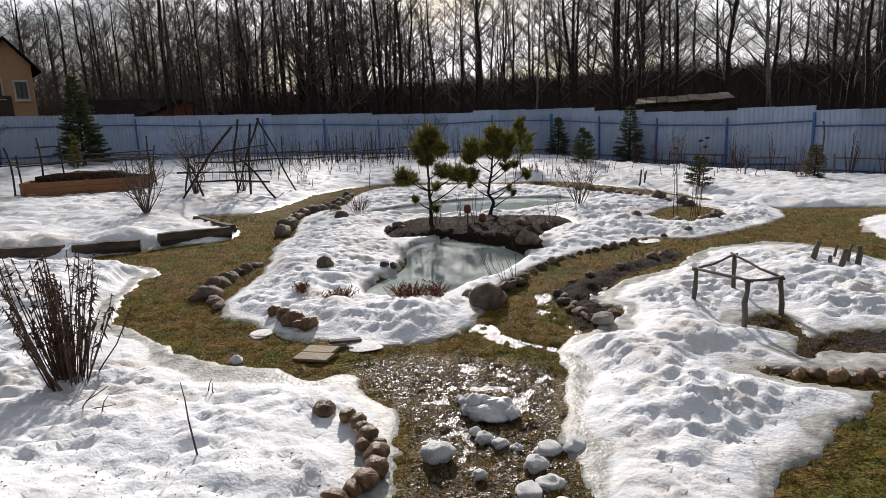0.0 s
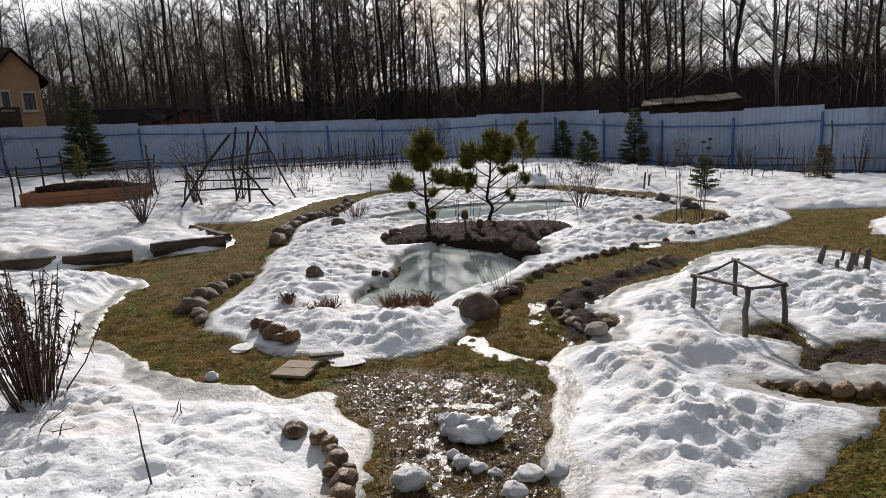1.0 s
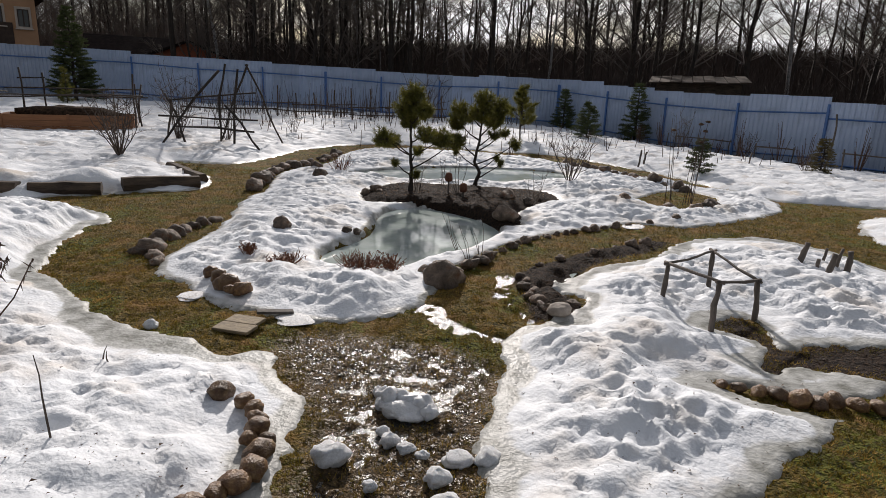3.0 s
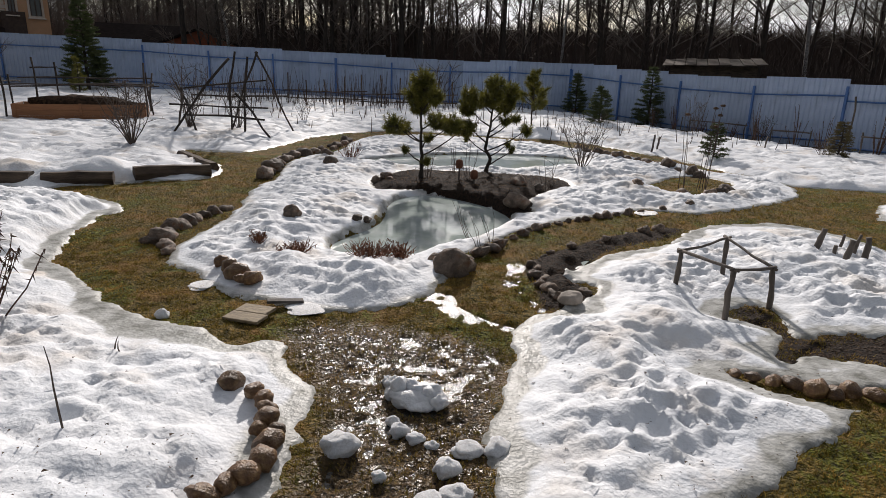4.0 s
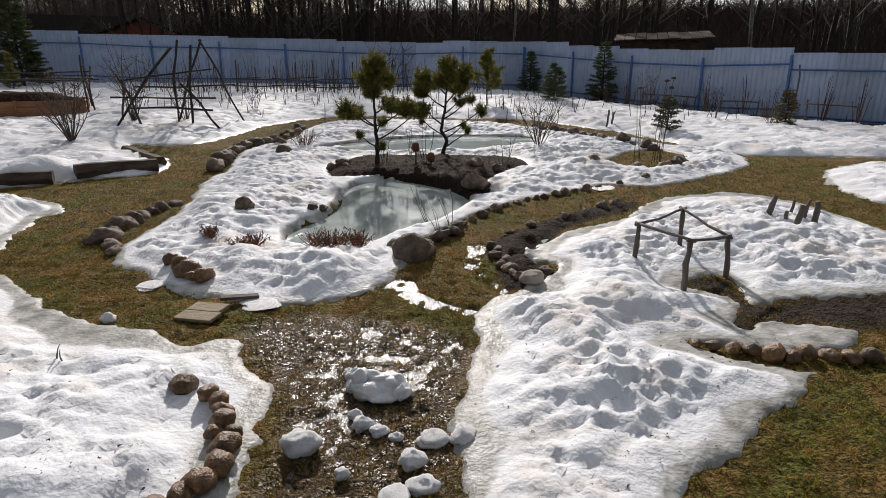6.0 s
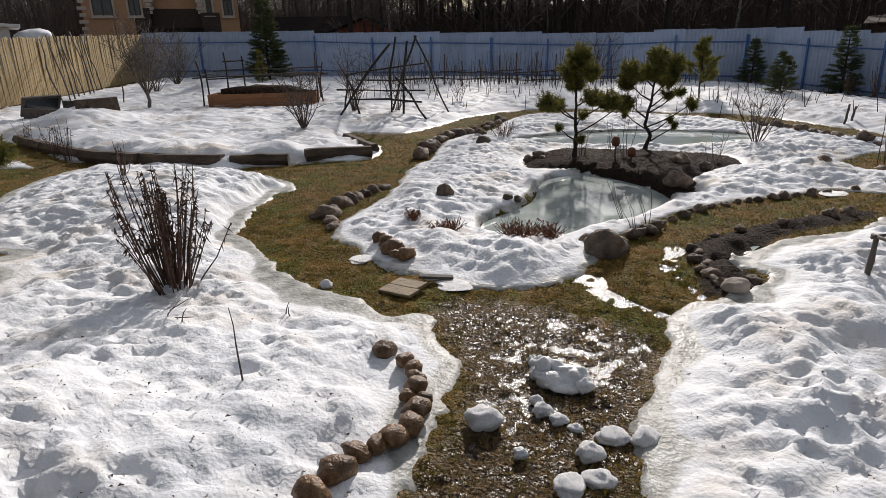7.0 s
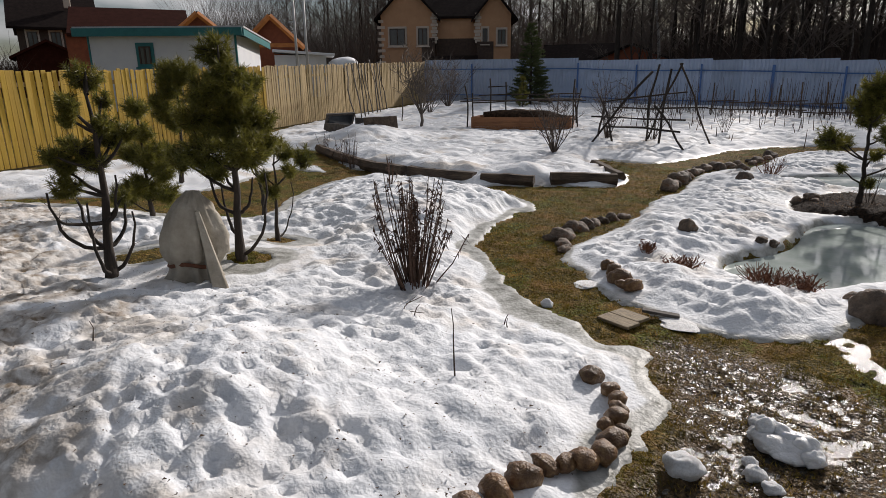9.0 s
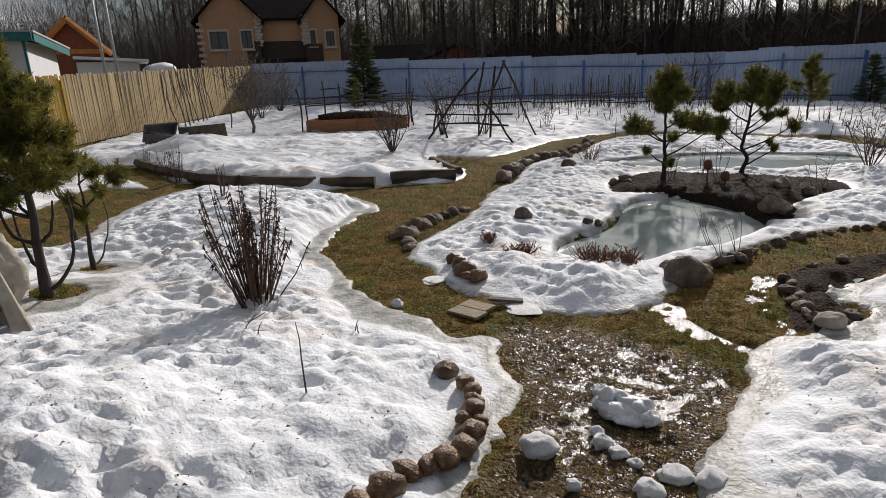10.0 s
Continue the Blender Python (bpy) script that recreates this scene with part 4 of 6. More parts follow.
cloud_pine([(0.06, 0.6), (0.1, 1.3), (0.07, 1.75)], [(0.04, 1.72, 0.26), (0.22, 1.8, 0.2), (-0.16, 1.3, 0.16), (-0.13, 1.12, 0.18), (-0.25, 1.33, 0.12), (-0.02, 1.5, 0.18), (0.0, 0.95, 0.13)], 41,
           "tall slim pine near the plank fence", at(-8.9, 5.2, 67), [(-0.2, 0.8)], 0.035, 0.1)
pine("pine_tree", 1.25, 47, "low pine by the yellow fence", at(-6.3, 1.5, 150), 0.4, 0.45, 4, 0.05, 0.7, 0.095)
pine("pine_tree", 1.5, 51, "slim young pine beyond the far pond", at(1.83, 19.4, 0), 0.3, 0.48, 7, 0.04, 0.8, 0.12)
spruce("spruce_tree", 1.6, 0.5, 53, "dark young spruce near the fence corner", at(3.7, 25.0, 60))
spruce("spruce_tree", 1.25, 0.55, 55, "bushy low spruce beyond the pond", at(4.1, 21.5, 60))
spruce("spruce_tree", 2.1, 0.62, 57, "conical young spruce in front of the blue fence", at(5.9, 22.6, 90))
spruce("spruce_tree", 3.5, 0.95, 61, "dark conical spruce before the steel fence", at(-14.4, 22.8, 0))
pine("pine_tree", 1.15, 63, "light green young pine before the spruce", at(-13.4, 20.9, 0), 0.1, 0.32, 6, 0.03, 0.5, 0.1, shape="cone")
spruce("spruce_tree", 0.75, 0.3, 65, "knee-high spruce among dry stalks in the snow", at(5.45, 14.3, 0))
spruce("thuja_shrub", 0.8, 0.28, 66, "small ochre-green conifer in the snow near the fence", at(8.4, 15.2, 0), M_THUJA)

# ---- bare shrubs and dry stalks ----
def shrub(name, high, wide, stems, seed, label, m, forks=3, thick=0.009, twigs=5, category="shrub", material=None, trunk=0.0):
    """A bare shrub: crooked stems from one root, forked and set with fine twigs."""
    rnd = random.Random(seed)
    bush = thing(name, label, category, "bare shrubs", m)
    big = Shape()
    root = Vector((0, 0, trunk))
    if trunk:
        big.tube(wander((0, 0, -0.05), root, 0.03, 4, rnd), [thick * 3.2, thick * 3, thick * 2.7, thick * 2.5, thick * 2.3], 7)
        part("trunk", big, material or M_TWIG, bush, "", True)
    for s in range(stems):
        big = fine = Shape()
        az = 6.283 * (s + rnd.random()) / stems
        r = wide * rnd.uniform(0.25, 1.0)
        h = high * rnd.uniform(0.6, 1.0)
        end = Vector((math.cos(az) * r, math.sin(az) * r, h))
        start = root + Vector((math.cos(az) * 0.03, math.sin(az) * 0.03, -0.04))
        line = wander(start, end, 0.03 * high, 6, rnd)
        big.tube(line, [thick * (1 - 0.7 * i / 6) for i in range(7)], 5, False)
        for k in range(forks):
            i = rnd.randint(2, 5)
            d = Vector((rnd.gauss(0, 1), rnd.gauss(0, 1), rnd.uniform(0.3, 1.6))).normalized()
            e = line[i] + d * high * rnd.uniform(0.15, 0.32)
            sub = wander(line[i], e, 0.02 * high, 3, rnd)
            fine.tube(sub, [thick * 0.5, thick * 0.4, thick * 0.32, thick * 0.2], 4, False)
            for q in range(twigs):
                p = sub[rnd.randint(1, 3)]
                d2 = (d + Vector((rnd.gauss(0, 0.7), rnd.gauss(0, 0.7), rnd.gauss(0.2, 0.5)))).normalized()
                fine.spike(p, p + d2 * high * rnd.uniform(0.06, 0.15), thick * 0.3)
        part("stem", big, material or M_TWIG, bush, "", True)
    return bush


def dry_clump(name, high, wide, stems, seed, label, m, leaves=6, material=None, category="dry plant", w=0.0045):
    """Upright dead stalks with shrivelled leaves."""
    rnd = random.Random(seed)
    clump = thing(name, label, category, "dead perennials", m)
    for s in range(stems):
        stalk = leaf = Shape()
        az, r = rnd.uniform(0, 6.283), wide * rnd.random() ** 0.8
        a = Vector((math.cos(az), math.sin(az), 0)) * r * 0.3 - Vector((0, 0, 0.04))
        h = high * rnd.uniform(0.35, 1.0)
        b = Vector((math.cos(az) * r * rnd.uniform(0.6, 1.3), math.sin(az) * r * rnd.uniform(0.6, 1.3), h))
        line = wander(a, b, 0.015, 4, rnd)
        stalk.tube(line, [w, w, w * 0.85, w * 0.7, w * 0.5], 4, False)
        for k in range(leaves):
            p = line[rnd.randint(2, 3)].lerp(line[4], rnd.random())
            d = Vector((rnd.gauss(0, 0.5), rnd.gauss(0, 0.5), rnd.uniform(-1.2, 0.5))).normalized()
            leaf.blade(p, p + d * rnd.uniform(0.03, 0.075), rnd.uniform(0.005, 0.011), (rnd.uniform(-1, 1), rnd.uniform(-1, 1), 0.3))
        part("stalk", stalk, material or M_DRYSTEM, clump)
    return clump


dry_clump("dry_perennial", 0.9, 0.42, 92, 71, "clump of tall brown dead stalks in the snow bank", at(-2.2, 4.12, sink=0.03), 17, None, "dry plant", 0.0055)
dry_clump("dry_perennial", 0.42, 0.12, 14, 72, "small clump of dead stalks in a snow hollow", at(-5.2, 6.55), 3)
dry_clump("dry_perennial", 0.75, 0.2, 16, 73, "dead stalks at the log edging", at(-8.3, 8.3), 4)
for k, (x, y, h, n) in enumerate([(-8.9, 8.6, 0.6, 12), (-9.7, 9.0, 0.5, 10), (-10.4, 9.2, 0.55, 10)]):
    dry_clump("dry_perennial", h, 0.22, n, 74 + k, "dead stalks at the log edging", at(x, y), 4)
for k, (x, y, h, wd, n) in enumerate([(-0.79, 5.98, 0.10, 0.17, 90), (-0.12, 6.08, 0.15, 0.26, 150), (-1.26, 6.3, 0.09, 0.10, 50), (0.12, 6.2, 0.14, 0.13, 70),
                                      (-1.78, 11.9, 0.34, 0.26, 60)]):
    dry_clump("grass_tuft", h, wd, n, 80 + k, "rusty dead grass tuft by the pond ice", at(x, y, sink=0.01), 2, M_DRYGRASS, "grass tuft", 0.0035)

shrub("bare_shrub", 1.2, 0.6, 18, 91, "bare many-stemmed shrub behind the log edging", at(-5.87, 11.7), 5, 0.012, 6)
shrub("bare_shrub", 1.7, 0.75, 12, 92, "tall bare bush inside the pole trellis", at(-6.3, 14.7), 5, 0.012, 6)
shrub("bare_shrub", 1.3, 0.6, 9, 93, "bare bush at the pole trellis", at(-5.2, 14.9), 4, 0.01, 5)
shrub("bare_shrub", 0.8, 0.3, 8, 94, "small bare bush in the snow", at(-4.3, 17.0), 4, 0.008, 5)
shrub("bare_shrub", 0.95, 0.55, 14, 95, "bare twiggy bush beside the far pond", at(2.45, 12.1), 5, 0.009, 6)
shrub("bare_shrub", 1.7, 1.1, 10, 96, "spreading bare bush before the steel fence", at(-1.6, 24.0), 5, 0.02, 5)
shrub("fruit_tree", 2.25, 1.05, 16, 97, "bare young fruit tree with a grey trunk in the snow", at(-11.7, 13.6), 7, 0.016, 8, "tree", M_STICK, 0.4)
shrub("bare_shrub", 1.9, 1.3, 26, 98, "dense bare thicket in the fence corner", at(-16.6, 20.0), 6, 0.012, 7)
shrub("bare_shrub", 1.4, 0.9, 16, 99, "bare bush along the plank fence", at(-15.0, 17.3), 5, 0.01, 6)
shrub("bare_shrub", 0.9, 0.4, 9, 100, "bare bush before the blue fence", at(8.2, 18.9), 4, 0.01, 5)
shrub("bare_shrub", 0.45, 0.3, 8, 101, "small bare bush in the snow", at(8.0, 15.1), 4, 0.006, 4)
shrub("bare_shrub", 1.2, 0.4, 7, 102, "bare sapling before the blue fence", at(6.6, 19.8), 4, 0.01, 4)
for k, (x, y) in enumerate([(0.2, 11.3), (0.5, 10.4), (-0.15, 10.5), (1.7, 10.2)]):
    shrub("bare_shrub", 0.5 + 0.1 * (k % 2), 0.18, 4, 110 + k, "thin bare twigs on the pond bed", at(x, y), 3, 0.006, 3)

for k in range(11):
    rnd = random.Random(140 + k)
    x, y = 6.2 + 0.55 * k + rnd.uniform(-0.2, 0.2), 21.9 - 0.78 * k + rnd.uniform(-0.3, 0.1)
    dry_clump("dry_perennial", rnd.uniform(0.5, 1.1), 0.3, rnd.randint(8, 16), 150 + k, "dark dead stalks at the foot of the blue fence", at(x - 0.5, y - 0.3), 5, None, "dry plant", 0.008)

# a long row of canes before the fence
rnd = random.Random(120)
canes = Shape()
for i in range(300):
    k = rnd.random()
    x, y = -9.5 + 11.5 * k + rnd.gauss(0, 0.25), 21.6 + 3.2 * k + rnd.gauss(0, 0.4)
    z = top(x, y)
    h = rnd.uniform(0.5, 1.25)
    canes.tube(wander((x, y, z - 0.03), (x + rnd.gauss(0, 0.12), y + rnd.gauss(0, 0.12), z + h), 0.02, 3, rnd), [0.012, 0.010, 0.008, 0.004], 3, False)
single("raspberry_canes", canes, M_TWIG, "long row of bare raspberry canes in the snow", "canes", kind="stuff")
cane_rail = thing("cane_rail", "low rail of dark poles tied to stakes among the canes", "plant support", "low rails")
rail_rnd = random.Random(125)
posts = []
for k in range(10):
    x, y = -6.4 + 0.62 * k, 21.7 + 0.16 * k
    z = top(x, y)
    posts.append(Vector((x, y, z)))
    part("stake", Shape().tube(wander((x, y, z - 0.06), (x + rail_rnd.gauss(0, 0.05), y, z + rail_rnd.uniform(0.55, 1.15)), 0.02, 4, rail_rnd), 0.022, 5), M_LOG, cane_rail, "", True)
for a, b in zip(posts, posts[1:]):
    for h in (0.22, 0.45):
        part("rail", Shape().tube(wander(a + Vector((-0.15, 0, h)), b + Vector((0.15, 0, h + rail_rnd.gauss(0, 0.05))), 0.02, 4, rail_rnd), 0.018, 5), M_LOG, cane_rail, "", True)
stubs = Shape()
for i in range(330):
    x, y = rnd.uniform(-8, 12), rnd.uniform(16, 24)
    if x > 9.6 - (y - 18.4) * 0.75:
        continue
    z = top(x, y)
    stubs.tube(wander((x, y, z - 0.03), (x + rnd.gauss(0, 0.05), y + rnd.gauss(0, 0.05), z + rnd.uniform(0.1, 0.45)), 0.01, 2, rnd), [0.012, 0.010, 0.006], 3, False)
single("dead_stalks", stubs, M_DRYSTEM, "short dead stalks poking through the snow", "stalks", kind="stuff")

# tall umbel stalks by the rockery
for k in range(9):
    rnd = random.Random(130 + k)
    x, y = 4.1 + rnd.uniform(-0.35, 0.45), 10.8 + rnd.uniform(-0.5, 0.6)
    stalk = thing("umbel_stalk", "tall dead stalk with a dark seed head", "dry plant", "umbel stalks", at(x, y))
    h = rnd.uniform(0.75, 1.35)
    tip = Vector((rnd.uniform(-0.12, 0.12), rnd.uniform(-0.12, 0.12), h))
    part("stem", Shape().tube(wander((0, 0, -0.03), tip, 0.02, 5, rnd), [0.006, 0.006, 0.005, 0.005, 0.004, 0.004], 5, False), M_TWIG, stalk)
    if k % 2 == 0:
        part("seed_head", Shape().blob(tip, (0.04, 0.04, 0.022), k, 0.5, 4, 7), M_SPECK, stalk, "dark seed head", True)


# ---- stones and lumps ----
STONES = [Shape().blob((0, 0, 0), (1, r, h), 3 + k * 1.7, 0.6, 10, 14, 0.6, 0.05) for k, (r, h) in enumerate([(0.8, 0.62), (0.7, 0.75), (0.9, 0.7), (0.65, 0.55), (0.85, 0.85), (0.75, 0.6)])]
STONE_ME = [s.mesh("stone", M_STONE) for s in STONES]
STONE_WARM_ME = [Shape().blob((0, 0, 0), (1, r, h), 30 + k * 1.9, 0.3, 12, 16, 0.6, 0.03).mesh("stone", M_STONE_WARM)
                 for k, (r, h) in enumerate([(0.8, 0.66), (0.7, 0.75), (0.85, 0.7), (0.72, 0.6), (0.85, 0.8), (0.75, 0.62)])]
srnd = random.Random(200)


def stone(x, y, size, warm=False, label="rounded grey field stone in the rockery edging", group="edging stones", lift=0.3, z=None, shape=None, tilt=14):
    k = srnd.randrange(6) if shape is None else shape
    ob = new("stone", (STONE_WARM_ME if warm else STONE_ME)[k])
    size *= 0.86
    zz = (top(x, y) if z is None else z) + size * (lift - 0.15)
    ob.matrix_basis = pose(x, y, zz, srnd.uniform(-tilt, tilt), srnd.uniform(-tilt, tilt), srnd.uniform(0, 360)) @ Matrix.Scale(size, 4)
    return tagged(ob, label, "stone", group)


def row(points, gap, size, warm=False, jitter=0.4, **more):
    """Stones set along a line."""
    for (ax, ay), (bx, by) in zip(points, points[1:]):
        n = max(1, int(math.hypot(bx - ax, by - ay) / gap))
        for i in range(n):
            k = (i + srnd.uniform(-jitter, jitter) * 0.5) / n
            stone(ax + (bx - ax) * k + srnd.gauss(0, 0.02), ay + (by - ay) * k + srnd.gauss(0, 0.02), size * srnd.uniform(0.7, 1.3), warm, **more)


# curved row of ochre cobbles set in the near snow bank
for k, (x, y, s) in enumerate([(-0.37, 3.75, 0.085), (-0.22, 3.68, 0.07), (-0.14, 3.61, 0.062), (-0.09, 3.53, 0.06), (-0.06, 3.45, 0.076), (-0.07, 3.36, 0.045), (0.02, 3.36, 0.05),
                               (0.02, 3.25, 0.08), (0.04, 3.13, 0.076), (0.01, 3.03, 0.078), (-0.04, 2.96, 0.064), (-0.1, 2.88, 0.074), (-0.12, 2.74, 0.09), (-0.14, 2.59, 0.092),
                               (-0.17, 2.45, 0.088), (-0.19, 2.33, 0.08)]):
    stone(x, y, s * 1.06, True, "ochre rounded cobble set upright in the snow", "cobble row", 0.5, max(0.05, top(x, y) - 0.055), shape=(0, 5, 1, 3, 2, 4, 1, 0, 4, 2, 5, 3, 4, 1, 2, 0)[k], tilt=30)
# rockery edges
row([(-2.32, 6.5), (-2.4, 7.1), (-2.38, 7.5), (-2.32, 8.1)], 0.19, 0.10)
for x, y, s in [(-2.28, 6.42, 0.17), (-2.12, 6.2, 0.12), (-2.42, 6.85, 0.13), (-2.02, 6.05, 0.09), (-2.36, 6.3, 0.1)]:
    stone(x, y, s, z=0.02)
for x, y, s in [(-1.08, 5.42, 0.12), (-0.9, 5.3, 0.10), (-0.98, 5.28, 0.07), (-1.2, 5.55, 0.10), (-1.32, 5.66, 0.08)]:
    stone(x, y, s, True, z=0.08)
for x, y, s in [(0.62, 6.02, 0.205), (0.84, 6.55, 0.11), (0.95, 6.72, 0.10), (0.72, 6.3, 0.09), (1.02, 6.9, 0.08), (0.45, 6.25, 0.08)]:
    stone(x, y, s, label="large pitted grey boulder at the edge of the pond" if s > 0.18 else "rounded grey stone at the edge of the pond", z=0.03, shape=4 if s > 0.18 else None)
row([(1.05, 7.05), (1.35, 7.6), (1.8, 8.15), (2.5, 8.65), (3.0, 9.0)], 0.17, 0.075, z=0.01)
for x, y, s in [(-1.24, 7.2, 0.105), (-0.6, 7.55, 0.085), (-0.5, 7.62, 0.06), (1.22, 8.75, 0.20), (1.28, 10.3, 0.21), (-0.8, 10.35, 0.12), (-0.95, 10.3, 0.10),
                (-0.72, 10.2, 0.08), (-1.95, 11.2, 0.15), (1.6, 10.1, 0.1), (-2.3, 12.2, 0.12), (3.0, 10.0, 0.12)]:
    stone(x, y, s, label="brown-grey stone showing through the snow by the pond")
row([(-2.62, 10.0), (-2.9, 11.3), (-2.95, 12.2), (-2.6, 13.6), (-2.6, 15.2)], 0.3, 0.17, z=0.05)
row([(2.7, 14.9), (3.6, 13.8), (4.3, 12.7), (4.8, 12.0)], 0.26, 0.13)
row([(3.75, 10.3), (4.05, 10.1), (4.3, 10.3), (4.6, 10.9)], 0.2, 0.14)
row([(3.2, 9.2), (3.6, 9.3), (3.9, 9.6)], 0.3, 0.1)
# wet stones in the little stream bed
for x, y, s in [(1.31, 6.28, 0.05), (1.37, 6.16, 0.055), (1.34, 5.99, 0.08), (1.42, 5.87, 0.065), (1.43, 5.62, 0.09), (1.37, 5.75, 0.05), (1.48, 5.45, 0.092), (1.72, 5.6, 0.075),
                (1.63, 5.7, 0.05), (2.15, 7.3, 0.075), (2.05, 7.16, 0.05), (1.52, 6.7, 0.05), (1.75, 6.98, 0.06), (1.45, 6.5, 0.045), (2.42, 7.55, 0.06), (2.64, 7.75, 0.085), (2.82, 7.86, 0.085)]:
    stone(x, y, s, label="wet rounded stone beside the meltwater rill", z=0.03)
pale = new("stone", Shape().blob((0, 0, 0), (0.1, 0.08, 0.055), 41, 0.3, 12, 16, 0.035, 0.03).mesh("stone", M_STONE_PALE))
pale.matrix_basis = pose(1.58, 5.35, 0.075, 4, 0, 20)
tagged(pale, "smooth pale stone at the edge of the snow", "stone", "edging stones")
# edging through the right-hand bank
for k, (x, y, s) in enumerate([(2.44, 4.37, 0.055), (2.53, 4.34, 0.06), (2.63, 4.3, 0.068), (2.73, 4.28, 0.085), (2.83, 4.23, 0.1), (2.92, 4.2, 0.075), (3.02, 4.24, 0.092), (3.14, 4.22, 0.08),
                               (3.25, 4.2, 0.08), (3.36, 4.2, 0.092), (3.48, 4.17, 0.07), (3.6, 4.17, 0.085), (3.75, 4.13, 0.08), (3.9, 4.1, 0.075)]):
    stone(x, y, s * 0.88, True, "brown stone in the edging that cuts through the snow", z=0.025)

LUMPS = [Shape().blob((0, 0, 0), (1, 0.8, 0.75), 60 + k * 2.3, 0.36, 16, 24, 0.55, 0.05).mesh("snow_lump", M_LUMP) for k in range(5)]


def lump(x, y, size, k, tall=1.0, turn=0, label="chunk of icy snow on the wet turf"):
    ob = new("snow_lump", LUMPS[k % 5])
    ob.matrix_basis = pose(x, y, gz(x, y) + 0.36 * size * tall, 0, 0, turn) @ Matrix.Diagonal((size * 0.82, size * 0.82, size * tall * 0.75, 1))
    return tagged(ob, label, "snow lump", "snow lumps")


for k, (x, y, s, h, t) in enumerate([(0.33, 3.34, 0.105, 1.0, 20), (0.47, 3.93, 0.06, 1.4, 0), (0.42, 4.02, 0.035, 1.3, 0),
                                      (0.52, 3.62, 0.045, 1, 0), (0.57, 3.53, 0.06, 1.1, 40), (0.66, 3.48, 0.055, 1, 10), (0.74, 3.43, 0.04, 0.9, 0), (0.91, 3.42, 0.09, 0.65, 0),
                                      (1.05, 3.44, 0.095, 0.8, 70), (0.83, 3.26, 0.075, 1, 30), (0.55, 3.14, 0.04, 1.2, 0), (0.88, 3.1, 0.08, 0.7, 0), (0.78, 3.02, 0.09, 0.6, 90),
                                      (-1.27, 4.63, 0.06, 1.1, 0), (0.92, 2.9, 0.08, 0.8, 0)]):
    lump(x, y, s, k, h, t)
heap = thing("snow_lump", "broken heap of icy snow on the wet turf", "snow lump", "snow lumps", placed(0.61, 3.83, gz(0.61, 3.83) + 0.01, -8))
for k, (x, y, z, rx, ry, rz) in enumerate([(0, 0, 0.02, 0.15, 0.10, 0.05), (-0.1, 0.02, 0.05, 0.045, 0.05, 0.075), (0.08, 0.02, 0.045, 0.075, 0.055, 0.05), (-0.01, 0.04, 0.05, 0.09, 0.06, 0.055),
                                           (0.13, -0.01, 0.03, 0.05, 0.05, 0.045), (-0.05, -0.04, 0.03, 0.07, 0.05, 0.045), (-0.14, 0.01, 0.02, 0.04, 0.04, 0.04)]):
    part("chunk", Shape().blob((x, y, z), (rx, ry, rz), 80 + 1.3 * k, 0.45, 14, 20, rz * 0.8, 0.07), M_LUMP, heap, "", True)
for k, (x, y, s) in enumerate([(-0.35, 4.92, 0.17), (2.9, 8.85, 0.2), (-1.3, 5.28, 0.14)]):
    lump(x, y, s, k, 0.14, 40 * k, "thin slab of ice at the foot of the snow")

# ---- sticks, boards, logs ----
def stick(parent, a, b, r, seed, name="pole", material=None):
    rnd = random.Random(seed)
    line = wander(a, b, 0.026 * (Vector(b) - Vector(a)).length, 5, rnd)
    return part(name, Shape().tube(line, [r * rnd.uniform(0.75, 1.15) for i in range(6)], 7), material or M_STICK, parent, "", True)


frame_thing = thing("stick_frame", "low square frame of grey rough sticks standing in the snow", "plant support")
feet = [(2.47, 5.83), (2.69, 5.28), (3.13, 5.60), (2.97, 6.17)]
tops = [(2.48, 5.82, 0.37), (2.69, 5.27, 0.40), (3.11, 5.62, 0.33), (2.96, 6.2, 0.40)]
for k, ((x, y), t) in enumerate(zip(feet, tops)):
    stick(frame_thing, (x, y, gz(x, y) - 0.05), t, 0.021, 300 + k, "post")
for k in range(4):
    a, b = Vector(tops[k]), Vector(tops[(k + 1) % 4])
    d = (b - a) * 0.08
    stick(frame_thing, a - d, b + d, 0.0125, 310 + k, "rail")
stakes = thing("stake_ring", "ring of short grey stakes in the snow", "plant support")
for k, (x, y, h, lx) in enumerate([(4.12, 7.05, 0.27, 0.06), (4.24, 6.95, 0.2, 0.02), (4.28, 6.8, 0.28, 0.04), (4.40, 6.9, 0.27, 0.04), (4.44, 6.78, 0.28, 0.0), (4.38, 7.1, 0.22, 0.02)]):
    stick(stakes, (x, y, top(x, y) - 0.06), (x + lx, y, top(x, y) + h - 0.09), 0.018 if k % 2 else 0.028, 330 + k, "stake")

board = thing("wooden_board", "weathered board lying on the wet turf", "board", m=pose(-0.67, 4.73, 0.045, 4, -4, -18))
for k in range(2):
    part("plank", Shape().box((-0.15, -0.13 + k * 0.125, -0.01), (0.15 - 0.03 * k, -0.009 + k * 0.125, 0.01), None, 0.003), M_BOARD, board)
single("wood_offcut", Shape().box((-0.13, -0.03, -0.01), (0.13, 0.03, 0.01), None, 0.003), M_OLDWOOD, "dark offcut lying by the snow edge", "board",
       m=pose(-0.52, 4.98, 0.05, 0, 5, 25), smooth=False)

